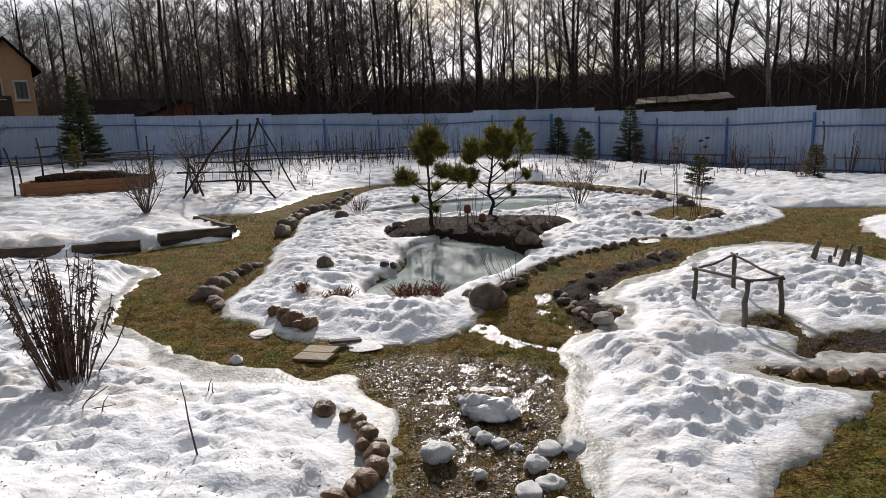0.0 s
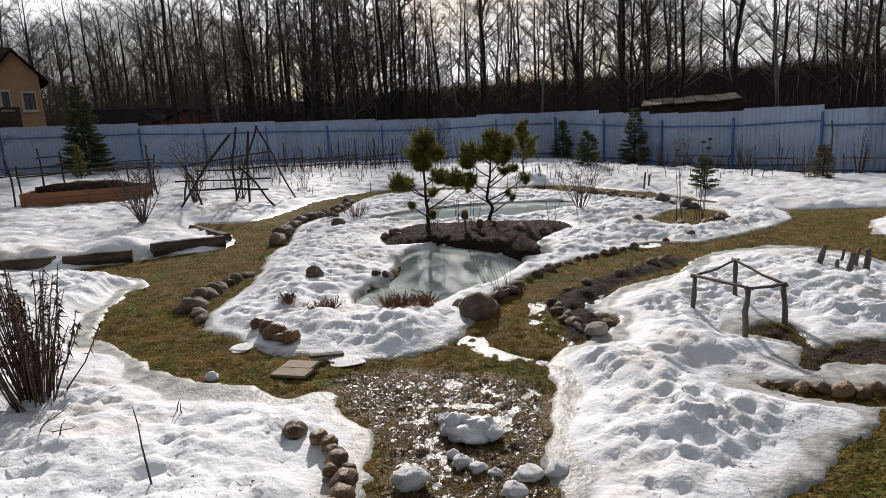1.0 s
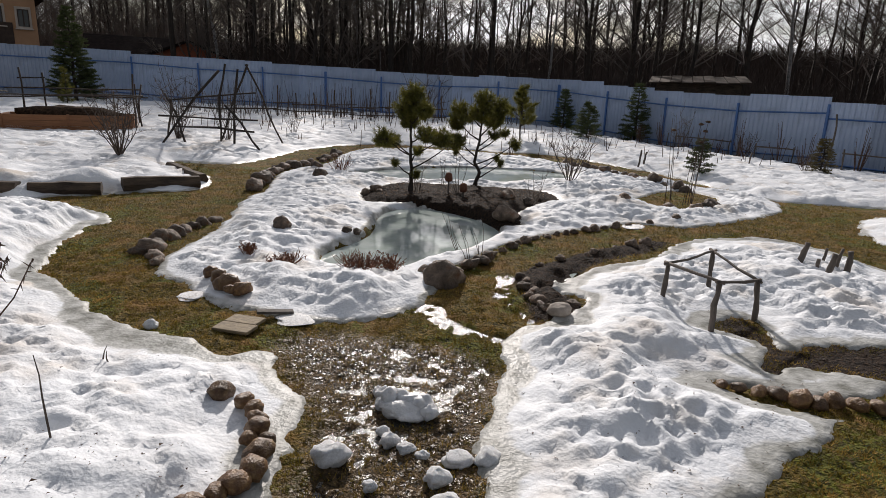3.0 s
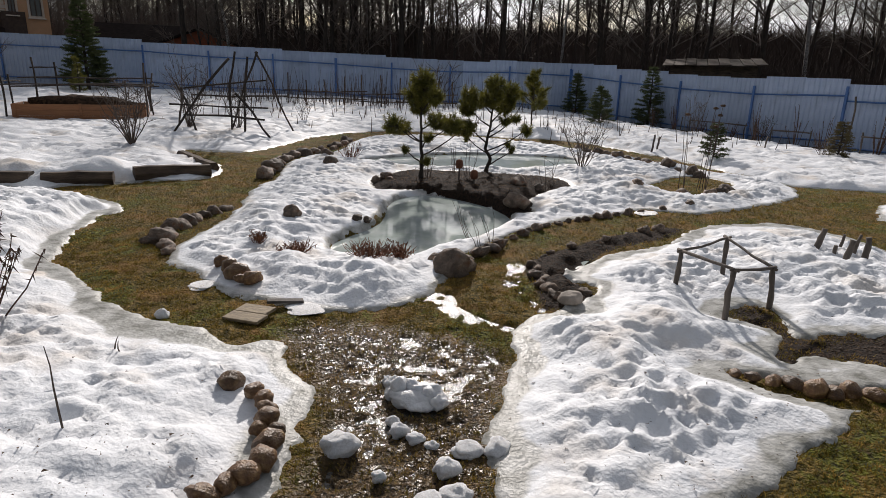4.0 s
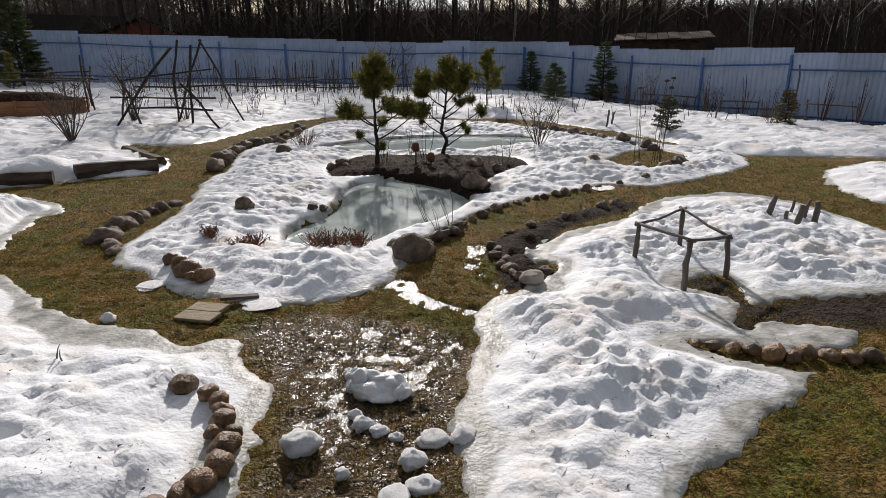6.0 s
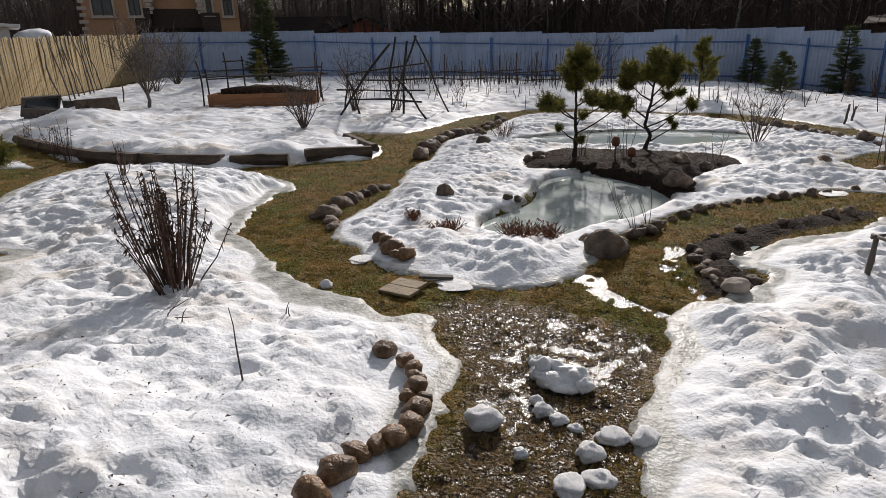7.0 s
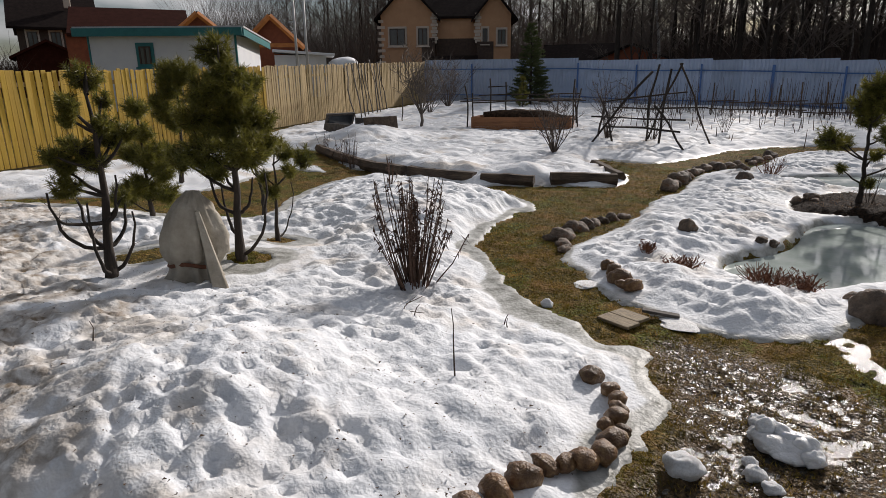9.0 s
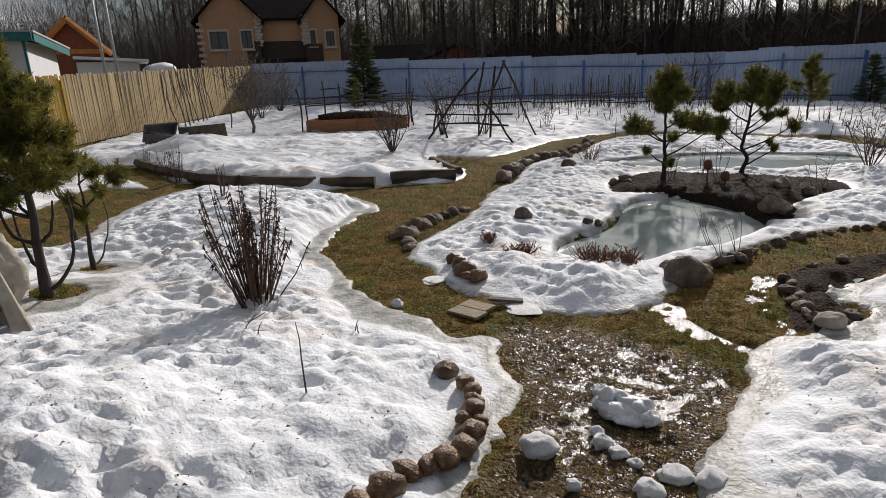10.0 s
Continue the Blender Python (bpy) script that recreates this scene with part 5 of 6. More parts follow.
lrnd = random.Random(340)
for k, (a, b, r) in enumerate([((-3.5, 9.95), (-4.35, 9.3), 0.10), ((-3.62, 10.3), (-4.7, 11.3), 0.08), ((-4.5, 9.05), (-5.3, 8.66), 0.09), ((-5.4, 8.62), (-6.7, 8.34), 0.10),
                               ((-6.8, 8.3), (-8.1, 8.42), 0.10), ((-8.2, 8.5), (-9.5, 8.85), 0.09), ((-9.6, 8.9), (-10.8, 9.3), 0.09)]):
    L = math.hypot(b[0] - a[0], b[1] - a[1])
    beam = Shape()
    beam.tube(wander((0, 0, 0), (L, 0, 0.02), 0.012, 6, lrnd), [r * lrnd.uniform(1.1, 1.3) for i in range(7)], 6)
    ob = single("log", beam, M_LOG, "dark rotten timber edging the raised bed", "log", "log edging",
                pose(a[0], a[1], gz(*a) + r * 0.9, 0, -math.degrees(math.atan2(gz(*b) - gz(*a), L)), math.degrees(math.atan2(b[1] - a[1], b[0] - a[0]))), False)

# ---- planter box with pole lattice ----
BX, BY = -9.62, 15.75
bturn = math.degrees(math.atan2(16.42 - 15.1, -8.3 + 10.9))
bz = gz(BX, BY) + 0.02
planter = thing("planter_box", "raised bed of orange-brown planks full of dark soil", "planter", m=pose(BX, BY, bz, 0, 0, bturn))
for k in range(3):
    for s in (-1, 1):
        part("plank", Shape().box((0.005 if s > 0 else -1.42, -0.55, 0.005 + k * 0.14), (1.42 if s > 0 else -0.005, -0.52, 0.14 + k * 0.14), None, 0.005), M_PLANTER, planter)
        part("plank", Shape().box((0.005 if s > 0 else -1.42, 0.52, 0.005 + k * 0.14), (1.42 if s > 0 else -0.005, 0.55, 0.14 + k * 0.14), None, 0.005), M_PLANTER, planter)
        part("plank", Shape().box((s * 1.435 - 0.015, -0.52, 0.005 + k * 0.14), (s * 1.435 + 0.015, 0.52, 0.14 + k * 0.14), None, 0.005), M_PLANTER, planter)
for s in (-1.38, 0, 1.38):
    part("batten", Shape().box((s - 0.03, -0.575, 0), (s + 0.03, -0.55, 0.44), None, 0.004), M_PLANTER, planter)
soil = Shape()
soil.blob((0, 0, 0.36), (1.25, 0.43, 0.26), 5, 0.3, 10, 20, 0.1, 0.12)
part("soil", soil, M_SOIL, planter, "dark crumbly soil heaped above the planks", True)
lattice = thing("pole_lattice", "bare poles tied round the planter", "plant support", "pole supports", pose(BX, BY, bz, 0, 0, bturn))
for k, (x, y, h) in enumerate([(-1.55, -0.6, 1.3), (-1.4, -0.55, 1.1), (-1.2, 0.65, 1.5), (-0.6, 0.7, 1.4), (1.5, -0.6, 1.45), (1.58, 0.0, 1.2), (1.5, 0.65, 1.2)]):
    stick(lattice, (x, y, -0.1), (x + 0.06 * ((k % 3) - 1), y, h), 0.024, 350 + k, "upright", M_BARK)
for k, (a, b) in enumerate([((-1.75, -0.62, 0.86), (1.7, -0.6, 0.92)), ((-1.7, 0.68, 0.78), (1.75, 0.66, 0.85)), ((-1.6, -0.7, 0.95), (-1.5, 0.9, 0.9)), ((1.5, -0.7, 0.85), (1.6, 0.8, 0.9)),
                            ((-1.5, 0.7, 1.0), (1.6, 0.66, 1.05)), ((-1.2, 0.66, 1.25), (-0.6, 0.7, 1.28))]):
    stick(lattice, a, b, 0.019, 360 + k, "pole", M_BARK)

tz = top(-5.3, 14.2)
tripod = thing("pole_trellis", "tepee trellis of crossed bare poles in the snow", "plant support", "pole supports")
for k, (a, b, r) in enumerate([((-6.1, 13.5, tz - 0.1), (-5.2, 14.6, tz + 1.55), 0.024), ((-4.1, 14.0, tz - 0.1), (-5.0, 14.4, tz + 0.8), 0.024), ((-4.75, 14.2, tz - 0.1), (-4.72, 14.5, tz + 1.6), 0.024),
                               ((-5.1, 14.3, tz - 0.1), (-5.0, 14.5, tz + 1.7), 0.024), ((-5.25, 14.6, tz - 0.1), (-4.65, 14.9, tz + 1.72), 0.02), ((-4.0, 15.3, tz - 0.1), (-4.7, 14.9, tz + 1.72), 0.02),
                               ((-6.3, 13.9, tz + 0.55), (-4.3, 14.5, tz + 0.5), 0.018), ((-6.2, 14.3, tz + 0.3), (-4.2, 14.0, tz + 0.28), 0.02), ((-5.9, 13.8, tz + 0.9), (-4.4, 14.7, tz + 1.1), 0.016),
                               ((-6.6, 14.8, tz - 0.1), (-6.0, 13.9, tz + 0.9), 0.02), ((-5.7, 13.9, tz - 0.1), (-6.5, 14.6, tz + 1.0), 0.02), ((-6.5, 15.3, tz + 0.7), (-4.1, 15.2, tz + 0.75), 0.018)]):
    stick(tripod, a, b, r * 1.15, 370 + k, "pole", M_BARK)
for k, (x, y) in enumerate([(-13.4, 14.4), (-10.3, 18.6), (6.6, 21.2), (8.0, 19.0), (9.0, 16.2), (4.45, 15.5), (4.6, 15.6), (7.2, 16.1)]):
    st = thing("garden_stake", "lone wooden stake standing in the snow", "stake", "lone stakes")
    h = (0.75, 0.7, 0.5, 0.6, 1.3, 0.4, 0.3, 0.3)[k]
    stick(st, (x, y, top(x, y) - 0.08), (x + 0.04, y, top(x, y) + h), 0.022, 390 + k, "stake")
for k, (x, y, dx, dy) in enumerate([(6.9, 21.3, 1.3, -1.3), (8.3, 18.6, 0.9, -0.4), (9.4, 16.3, 0.8, -0.8)]):
    rail = thing("low_rail", "low rail of thin poles in front of the blue fence", "plant support", "low rails")
    z = top(x, y)
    stick(rail, (x, y, z + 0.4), (x + dx, y + dy, z + 0.38), 0.02, 400 + k, "rail")
    stick(rail, (x + 0.05, y, z - 0.1), (x + 0.03, y, z + 0.5), 0.02, 410 + k, "upright")
    stick(rail, (x + dx - 0.05, y + dy, z - 0.1), (x + dx - 0.03, y + dy, z + 0.45), 0.02, 420 + k, "upright")
leaning = thing("leaning_poles", "bundle of old poles leaning on the plank fence", "poles")
for k in range(9):
    x, y = -16.2 - 0.28 * k, 14.6 + 0.42 * k
    stick(leaning, (x + 0.9, y - 0.5, gz(x, y) - 0.05), (x - 0.7 + 0.03 * k, y + 0.4, gz(x, y) + 1.9 + 0.1 * (k % 3)), 0.022, 430 + k, "pole", M_OLDWOOD)

# cold frame with a propped lid
cx, cy = -11.9, 11.5
cz = top(cx, cy) - 0.14
cold = thing("cold_frame", "old dark cold frame with a propped lid, half buried in snow", "cold frame", m=pose(cx, cy, cz, 0, 0, -8))
part("side", Shape().box((-1.1, -0.5, 0), (1.0, -0.46, 0.3), None, 0.005), M_OLDWOOD, cold)
part("side", Shape().box((-1.1, 0.46, 0), (1.0, 0.5, 0.4), None, 0.005), M_OLDWOOD, cold)
part("end", Shape().box((1.0, -0.5, 0), (1.05, 0.5, 0.38), pose(0, 0, 0, 0, -8, 0), 0.005), M_LOG, cold)
part("lid", Shape().box((-0.03, -0.45, 0.0), (0.03, 0.45, 0.5), pose(-1.3, 0, 0.1, 0, 28, 0), 0.005), M_OLDWOOD, cold)
part("lid_glass", Shape().box((0.034, -0.38, 0.06), (0.042, 0.38, 0.44), pose(-1.3, 0, 0.1, 0, 28, 0)), M_GLASS, cold)

# ---- wrapped shrub ----
cover = Shape()
NR, NS = 22, 40
for i in range(NR + 1):
    k = i / NR
    z = 0.84 * (1 - k)
    for j in range(NS):
        th = 6.2832 * j / NS
        r = float(np.interp(z, (0.0, 0.12, 0.2, 0.3, 0.45, 0.62, 0.74, 0.84), (0.27, 0.20, 0.18, 0.25, 0.245, 0.185, 0.12, 0.04)))
        r *= 1 + 0.12 * math.sin(2 * th + 0.6) + (0.10 + 0.2 * k) * noise.noise((math.cos(th) * 2.2, math.sin(th) * 2.2, z * 0.9)) + \
            0.07 * k * math.sin(9 * th + 3 * noise.noise((z * 2, th, 1)))
        crease = 0.035 * noise.noise((math.cos(th) * 4 + 7, math.sin(th) * 4, z * 5)) + 0.018 * noise.noise((math.cos(th) * 9, math.sin(th) * 9 + 3, z * 11))
        r += crease
        cover.v.append((r * math.cos(th) + 0.10 * z, 0.8 * r * math.sin(th), z - 0.02 + 0.07 * (0.84 - z) * math.cos(th + 2.2) * (z > 0.3)))
for i in range(NR):
    for j in range(NS):
        a, b = i * NS + j, i * NS + (j + 1) % NS
        cover.f.append((a, a + NS, b + NS, b))
cover.f.append(tuple(range(NS)))
wrapped = thing("wrapped_shrub", "shrub wrapped in dirty white frost fleece, tied with cord", "wrapped shrub", m=placed(-3.76, 3.0, top(-3.76, 3.0) - 0.05, 40, 0.96))
part("cover", cover, M_CLOTH, wrapped, "dirty off-white frost fleece", True)
band = Shape()
band.tube([(0.02 + 0.20 * math.cos(a), 0.165 * math.sin(a), 0.19 + 0.02 * math.sin(3 * a)) for a in np.linspace(0, 6.2832, 30)], 0.018, 5)
part("cord", band, M_TERRA, wrapped, "rusty brown band")
tail = Shape()
for i in range(12):
    k = i / 11
    for j in range(7):
        tail.v.append((0.17 + 0.15 * k + (0.03 + 0.09 * k) * math.sin(j * 1.05), -0.12 - 0.06 * k + 0.05 * (j - 3) * (0.4 + k) * 0.6, 0.66 * (1 - k) + 0.01))
for i in range(11):
    for j in range(6):
        a = i * 7 + j
        tail.f.append((a, a + 1, a + 8, a + 7))
part("loose_flap", tail, M_CLOTH, wrapped, "loose hanging end of the fleece", True)

# terracotta ornaments on sticks
for k, (x, y, h) in enumerate([(0.36, 10.2, 0.27), (0.6, 10.05, 0.16)]):
    orn = thing("garden_ornament", "small terracotta pot upturned on a stick", "ornament", "pond ornaments", placed(x, y, top(x, y) - 0.02))
    part("stem", Shape().tube([(0, 0, 0), (0.005, 0, h)], 0.014, 6), M_STICK, orn)
    part("cap", Shape().tube([(0, 0, h - 0.06), (0, 0, h - 0.02), (0, 0, h + 0.06), (0, 0, h + 0.08)], [0.045, 0.062, 0.05, 0.015], 12), M_TERRA, orn, "rust-brown cap", True)

# twigs in the near snow
for k, (x, y, dx, dy, h) in enumerate([(-0.83, 3.1, -0.07, 0.05, 0.36), (-1.75, 3.55, 0.1, 0.05, 0.13), (-1.6, 3.52, 0.05, 0.02, 0.09), (-1.2, 4.0, 0.04, 0, 0.08), (-1.15, 3.98, 0.0, 0, 0.06),
                                       (-2.7, 1.9, 0.01, 0, 0.12)]):
    t = top(x, y)
    rnd = random.Random(450 + k)
    tw = Shape().tube(wander((x, y, t - 0.04), (x + dx, y + dy, t + h), 0.01, 4, rnd), [0.005, 0.005, 0.004, 0.003, 0.002], 5)
    if k == 1:
        tw.tube(wander((x + 0.03, y, t + 0.03), (x + 0.22, y + 0.02, t + 0.05), 0.008, 3, rnd), [0.004, 0.004, 0.003, 0.002], 4)
        tw.tube(wander((x + 0.06, y, t + 0.08), (x + 0.17, y + 0.05, t + 0.15), 0.008, 3, rnd), [0.004, 0.003, 0.003, 0.002], 4)
    single("twig", tw, M_TWIG, "thin dead twig stuck in the snow", "twig", "twigs in the snow")
for k, (x, y) in enumerate([(0.85, 6.85), (0.95, 7.1), (0.7, 7.3)]):
    rnd = random.Random(460 + k)
    tw = Shape()
    for q in range(3):
        tw.tube(wander((x, y, -0.1), (x + rnd.gauss(-0.1, 0.1), y + rnd.gauss(0, 0.06), rnd.uniform(0.15, 0.4)), 0.02, 4, rnd), [0.004, 0.004, 0.003, 0.002, 0.002], 4)
    single("twig", tw, M_TWIG, "bare twig standing in the pond ice", "twig", "twigs at the pond")

# ---- turf, litter ----
grnd = np.random.RandomState(500)


def blades(n, box, long, w, seed, margin=-0.02, lift=0.4):
    """Short grass blades over the bare turf of a stretch of the plan."""
    r = np.random.RandomState(seed)
    x, y = r.uniform(box[0], box[2], n), r.uniform(box[1], box[3], n)
    ok = bare(x, y, margin) & (inside(POND, x, y) < -0.15) & (inside(PINE_BED, x, y) < -0.1) & (inside(RILL, x, y) < 0.02) & (inside(RIGHT_BARE, x, y) < r.uniform(-0.05, 0.2, n)) & (inside(STONE_BED, x, y) < 0)
    ok &= (inside(WET, x, y) + 0.45 * fbm(x, y, 0.4, 21) < 0.04) | (r.rand(n) < 0.45)
    ok &= fbm(x, y, 0.11, 66, 2) > r.uniform(-0.35, 0.15, n)
    x, y = x[ok], y[ok]
    z = ground_z(x, y)
    a, t = r.uniform(0, 6.283, len(x)), r.uniform(0.05, lift, len(x))
    L = long * r.uniform(0.5, 1.2, len(x))
    dx, dy = np.cos(a), np.sin(a)
    v = np.empty((len(x), 3, 3))
    v[:, 0] = np.stack([x - dy * w, y + dx * w, z - 0.004], 1)
    v[:, 1] = np.stack([x + dy * w, y - dx * w, z - 0.004], 1)
    v[:, 2] = np.stack([x + dx * L, y + dy * L, z + t * L + 0.004], 1)
    return v.reshape(-1, 3)


def loose(name, v, material, label, category):
    me = bpy.data.meshes.new(name)
    n = len(v) // 3
    me.vertices.add(len(v))
    me.vertices.foreach_set("co", v.ravel())
    me.loops.add(len(v))
    me.loops.foreach_set("vertex_index", np.arange(len(v)))
    me.polygons.add(n)
    me.polygons.foreach_set("loop_start", np.arange(0, len(v), 3))
    me.polygons.foreach_set("loop_total", np.full(n, 3))
    me.materials.append(material)
    me.update(calc_edges=True)
    return tagged(new(name, me), label, category, "", "stuff")


loose("grass", np.concatenate([blades(430000, (-4.2, 2.6, 5.6, 6.5), 0.017, 0.0034, 501, -0.02, 0.9), blades(200000, (-6, 6.5, 7, 12), 0.028, 0.005, 502, -0.02, 0.8),
                               blades(60000, (-11, 2.5, -4, 11), 0.06, 0.005, 503), blades(20000, (-7, 12, 13, 17.5), 0.08, 0.008, 504)]),
      M_GRASS, "flattened winter grass and moss on the paths", "grass")

srn = np.random.RandomState(510)
bits = []
for n, (x0, y0, x1, y1) in ((2300, (-4.5, 1.4, 0, 3.2)), (260, (-5, 3.4, -0.5, 7)), (420, (1, 2.7, 3.2, 4.6)), (330, (1.2, 4.6, 5, 8.4)), (160, (-2, 5, 1, 9)), (260, (-8, 8.5, 7, 16))):
    for x, y in zip(srn.uniform(x0, x1, n), srn.uniform(y0, y1, n)):
        if bare(np.array([x]), np.array([y]))[0]:
            continue
        z, s, a = top(x, y) + 0.004, srn.gamma(2.0, 0.0017) + 0.0016, srn.uniform(0, 6.283)
        for q in (0, 1.9):
            bits += [(x + s * math.cos(a + q), y + s * math.sin(a + q), z), (x + s * math.cos(a + q + 1.9), y + s * math.sin(a + q + 1.9), z + 0.4 * s), (x - s * math.cos(a), y - s * math.sin(a), z + 0.002)]
for n, poly, size in ((2600, PINE_BED, 0.022), (700, RIGHT_BARE, 0.018), (900, STONE_BED, 0.018)):
    lo, hi = poly.min(0), poly.max(0)
    x, y = srn.uniform(lo[0], hi[0], n), srn.uniform(lo[1], hi[1], n)
    ok = inside(poly, x, y) > -0.05
    for px, py, pz in zip(x[ok], y[ok], ground_z(x[ok], y[ok])):
        a, s = srn.uniform(0, 6.283), size * srn.uniform(0.5, 2.2)
        bits += [(px - 0.005 * math.sin(a), py + 0.005 * math.cos(a), pz), (px + 0.005 * math.sin(a), py - 0.005 * math.cos(a), pz + 0.004), (px + s * math.cos(a), py + s * math.sin(a), pz + s * srn.uniform(0.1, 0.9))]
straw = []
for n, poly in ((2600, PINE_BED), (300, STONE_BED)):
    lo, hi = poly.min(0), poly.max(0)
    x, y = srn.uniform(lo[0], hi[0], n), srn.uniform(lo[1], hi[1], n)
    ok = (inside(poly, x, y) > 0.16) & (fbm(x, y, 0.4, 91, 2) > srn.uniform(-0.5, 0.2, n))
    for px, py, pz in zip(x[ok], y[ok], ground_z(x[ok], y[ok])):
        a, q = srn.uniform(0, 6.283), srn.uniform(0.03, 0.11)
        straw += [(px - 0.003 * math.sin(a), py + 0.003 * math.cos(a), pz), (px + 0.003 * math.sin(a), py - 0.003 * math.cos(a), pz + 0.003),
                  (px + q * math.cos(a), py + q * math.sin(a), pz + q * srn.uniform(0.05, 0.6))]
M_STRAW = mat("dead_straw", [(0.13, 0.06, 0.022), (0.34, 0.19, 0.075)], 12, 0.85, 0, vary=0.4, island=True)
loose("straw", np.array(straw), M_STRAW, "dead straw and stems lying on the pond bed", "straw")
loose("leaf_litter", np.array(bits), M_SPECK, "dark bits of bark and leaf scattered on snow and soil", "litter")


# ---- houses beyond the fences ----
def window(parent, x, z, w, h, y=0.0, trim=M_QUOIN, label=""):
    """A framed window in a wall that faces -y of its house."""
    win = part("window", Shape().box((x - w / 2 - 0.14, y - 0.06, z - 0.14), (x + w / 2 + 0.14, y - 0.004, z + h + 0.16), None, 0.02), trim, parent, label or "pale surround")
    part("pane", Shape().box((x - w / 2, y - 0.07, z), (x + w / 2, y - 0.064, z + h)), M_GLASS, win, "dark glass")
    part("frame", Shape().box((x - 0.035, y - 0.10, z), (x + 0.035, y - 0.075, z + h)).box((x - w / 2, y - 0.10, z), (x - w / 2 + 0.06, y - 0.075, z + h))
         .box((x + w / 2 - 0.06, y - 0.10, z), (x + w / 2, y - 0.075, z + h)).box((x - w / 2, y - 0.099, z + h - 0.06), (x + w / 2, y - 0.076, z + h)), M_VENEER, win)
    part("sill", Shape().box((x - w / 2 - 0.2, y - 0.16, z - 0.2), (x + w / 2 + 0.2, y - 0.004, z - 0.13), None, 0.02), trim, win)
    return win


def gable_roof(x0, x1, y0, y1, z, rise, over=0.4, along="y", thick=0.18):
    """Two roof slopes as one solid, ridge along x or y."""
    s = Shape()
    if along == "y":
        mid = (x0 + x1) / 2
        prof = [(x0 - over, z - over * rise / (mid - x0)), (mid, z + rise), (x1 + over, z - over * rise / (mid - x0)), (x1 + over, z - over * rise / (mid - x0) + thick), (mid, z + rise + thick),
                (x0 - over, z - over * rise / (mid - x0) + thick)]
        pts = [(a, y, b) for y in (y0 - over, y1 + over) for a, b in prof]
    else:
        mid = (y0 + y1) / 2
        prof = [(y0 - over, z - over * rise / (mid - y0)), (mid, z + rise), (y1 + over, z - over * rise / (mid - y0)), (y1 + over, z - over * rise / (mid - y0) + thick), (mid, z + rise + thick),
                (y0 - over, z - over * rise / (mid - y0) + thick)]
        pts = [(x, a, b) for x in (x1 + over, x0 - over) for a, b in prof]
    s.v = pts
    s.f = [(0, 1, 4, 5), (1, 2, 3, 4), (11, 10, 7, 6), (10, 9, 8, 7)] + [(k, k + 6, (k + 1) % 6 + 6, (k + 1) % 6) for k in range(6)]
    return s


def gable_wall(x0, x1, y0, y1, z0, z1, rise):
    """A block whose front and back rise to a gable."""
    s, m = Shape(), (x0 + x1) / 2
    for y in (y0, y1):
        s.v += [(x0, y, z0), (x1, y, z0), (x1, y, z1), (m, y, z1 + rise), (x0, y, z1)]
    s.f = [(0, 1, 2, 3, 4), (9, 8, 7, 6, 5), (0, 5, 6, 1), (1, 6, 7, 2), (2, 7, 8, 3), (3, 8, 9, 4), (4, 9, 5, 0)]
    return s


hturn = math.degrees(math.atan2(42.31 - 35.1, -30.3 + 38.0))
house = thing("house", "two-storey peach-plastered house with a dark roof", "house", "houses beyond the fence", pose(-34.2, 38.7, 0.6, 0, 0, hturn))
part("wall", gable_wall(-5.2, -0.9, 0.0, 9.0, 0, 6.2, 2.2), M_PLASTER, house, "peach plaster gable wing")
part("wall", Shape().box((-0.9, 0.9, 0), (2.6, 9.0, 6.2)), M_PLASTER, house, "recessed middle wall")
part("wall", gable_wall(2.6, 5.3, 0.2, 8.0, 0, 6.2, 1.6), M_PLASTER, house, "narrow gabled bay")
part("roof", gable_roof(-5.2, -0.9, 0.0, 9.0, 6.2, 2.2, 0.5), M_ROOF, house)
part("roof", gable_roof(2.6, 5.3, 0.2, 8.0, 6.2, 1.6, 0.5), M_ROOF, house)
part("roof", gable_roof(-3.0, 4.0, 0.9, 9.0, 6.1, 2.4, 0.3, "x"), M_ROOF, house)
part("band", Shape().box((-1.95, -0.05, 2.3), (-0.88, 0.05, 4.4)).box((-0.9, 0.82, 2.3), (2.6, 0.9, 4.4)).box((2.55, 0.12, 2.3), (3.9, 0.2, 4.1)), M_VENEER, house, "dark brown veneer band")
part("canopy", gable_roof(-1.2, 2.4, -1.6, 0.9, 2.4, 0.5, 0.2, "x", 0.12), M_ROOF, house, "dark porch canopy")
for x in (-1.1, 2.2):
    part("pillar", Shape().box((x - 0.15, -1.5, 0), (x + 0.15, -1.2, 2.3), None, 0.02), M_QUOIN, house)
for x, w in ((-3.9, 1.25), (-1.85, 0.75)):
    window(house, x, 3.9, w, 1.25, 0.0)
    window(house, x, 0.9, w, 1.3, 0.0)
window(house, 4.55, 3.9, 0.65, 1.1, 0.2)
window(house, 3.2, 4.0, 0.4, 1.1, 0.2)
window(house, 4.55, 0.9, 0.65, 1.3, 0.2)
for x, y in ((-5.2, 0.0), (-0.9, 0.0), (2.6, 0.2)):
    for k in range(9):
        z = 4.0 + k * 0.26 if x > -5 else 2.0 + k * 0.45
        part("quoin", Shape().box((x - (0.3 if k % 2 else 0.2), y - 0.05, z), (x + (0.3 if k % 2 else 0.2), y + 0.02, z + 0.22), None, 0.02), M_QUOIN, house)
part("downpipe", Shape().tube([(-0.75, 0.7, 6.1), (-0.75, 0.7, 2.4)], 0.05, 8), M_VENEER, house)

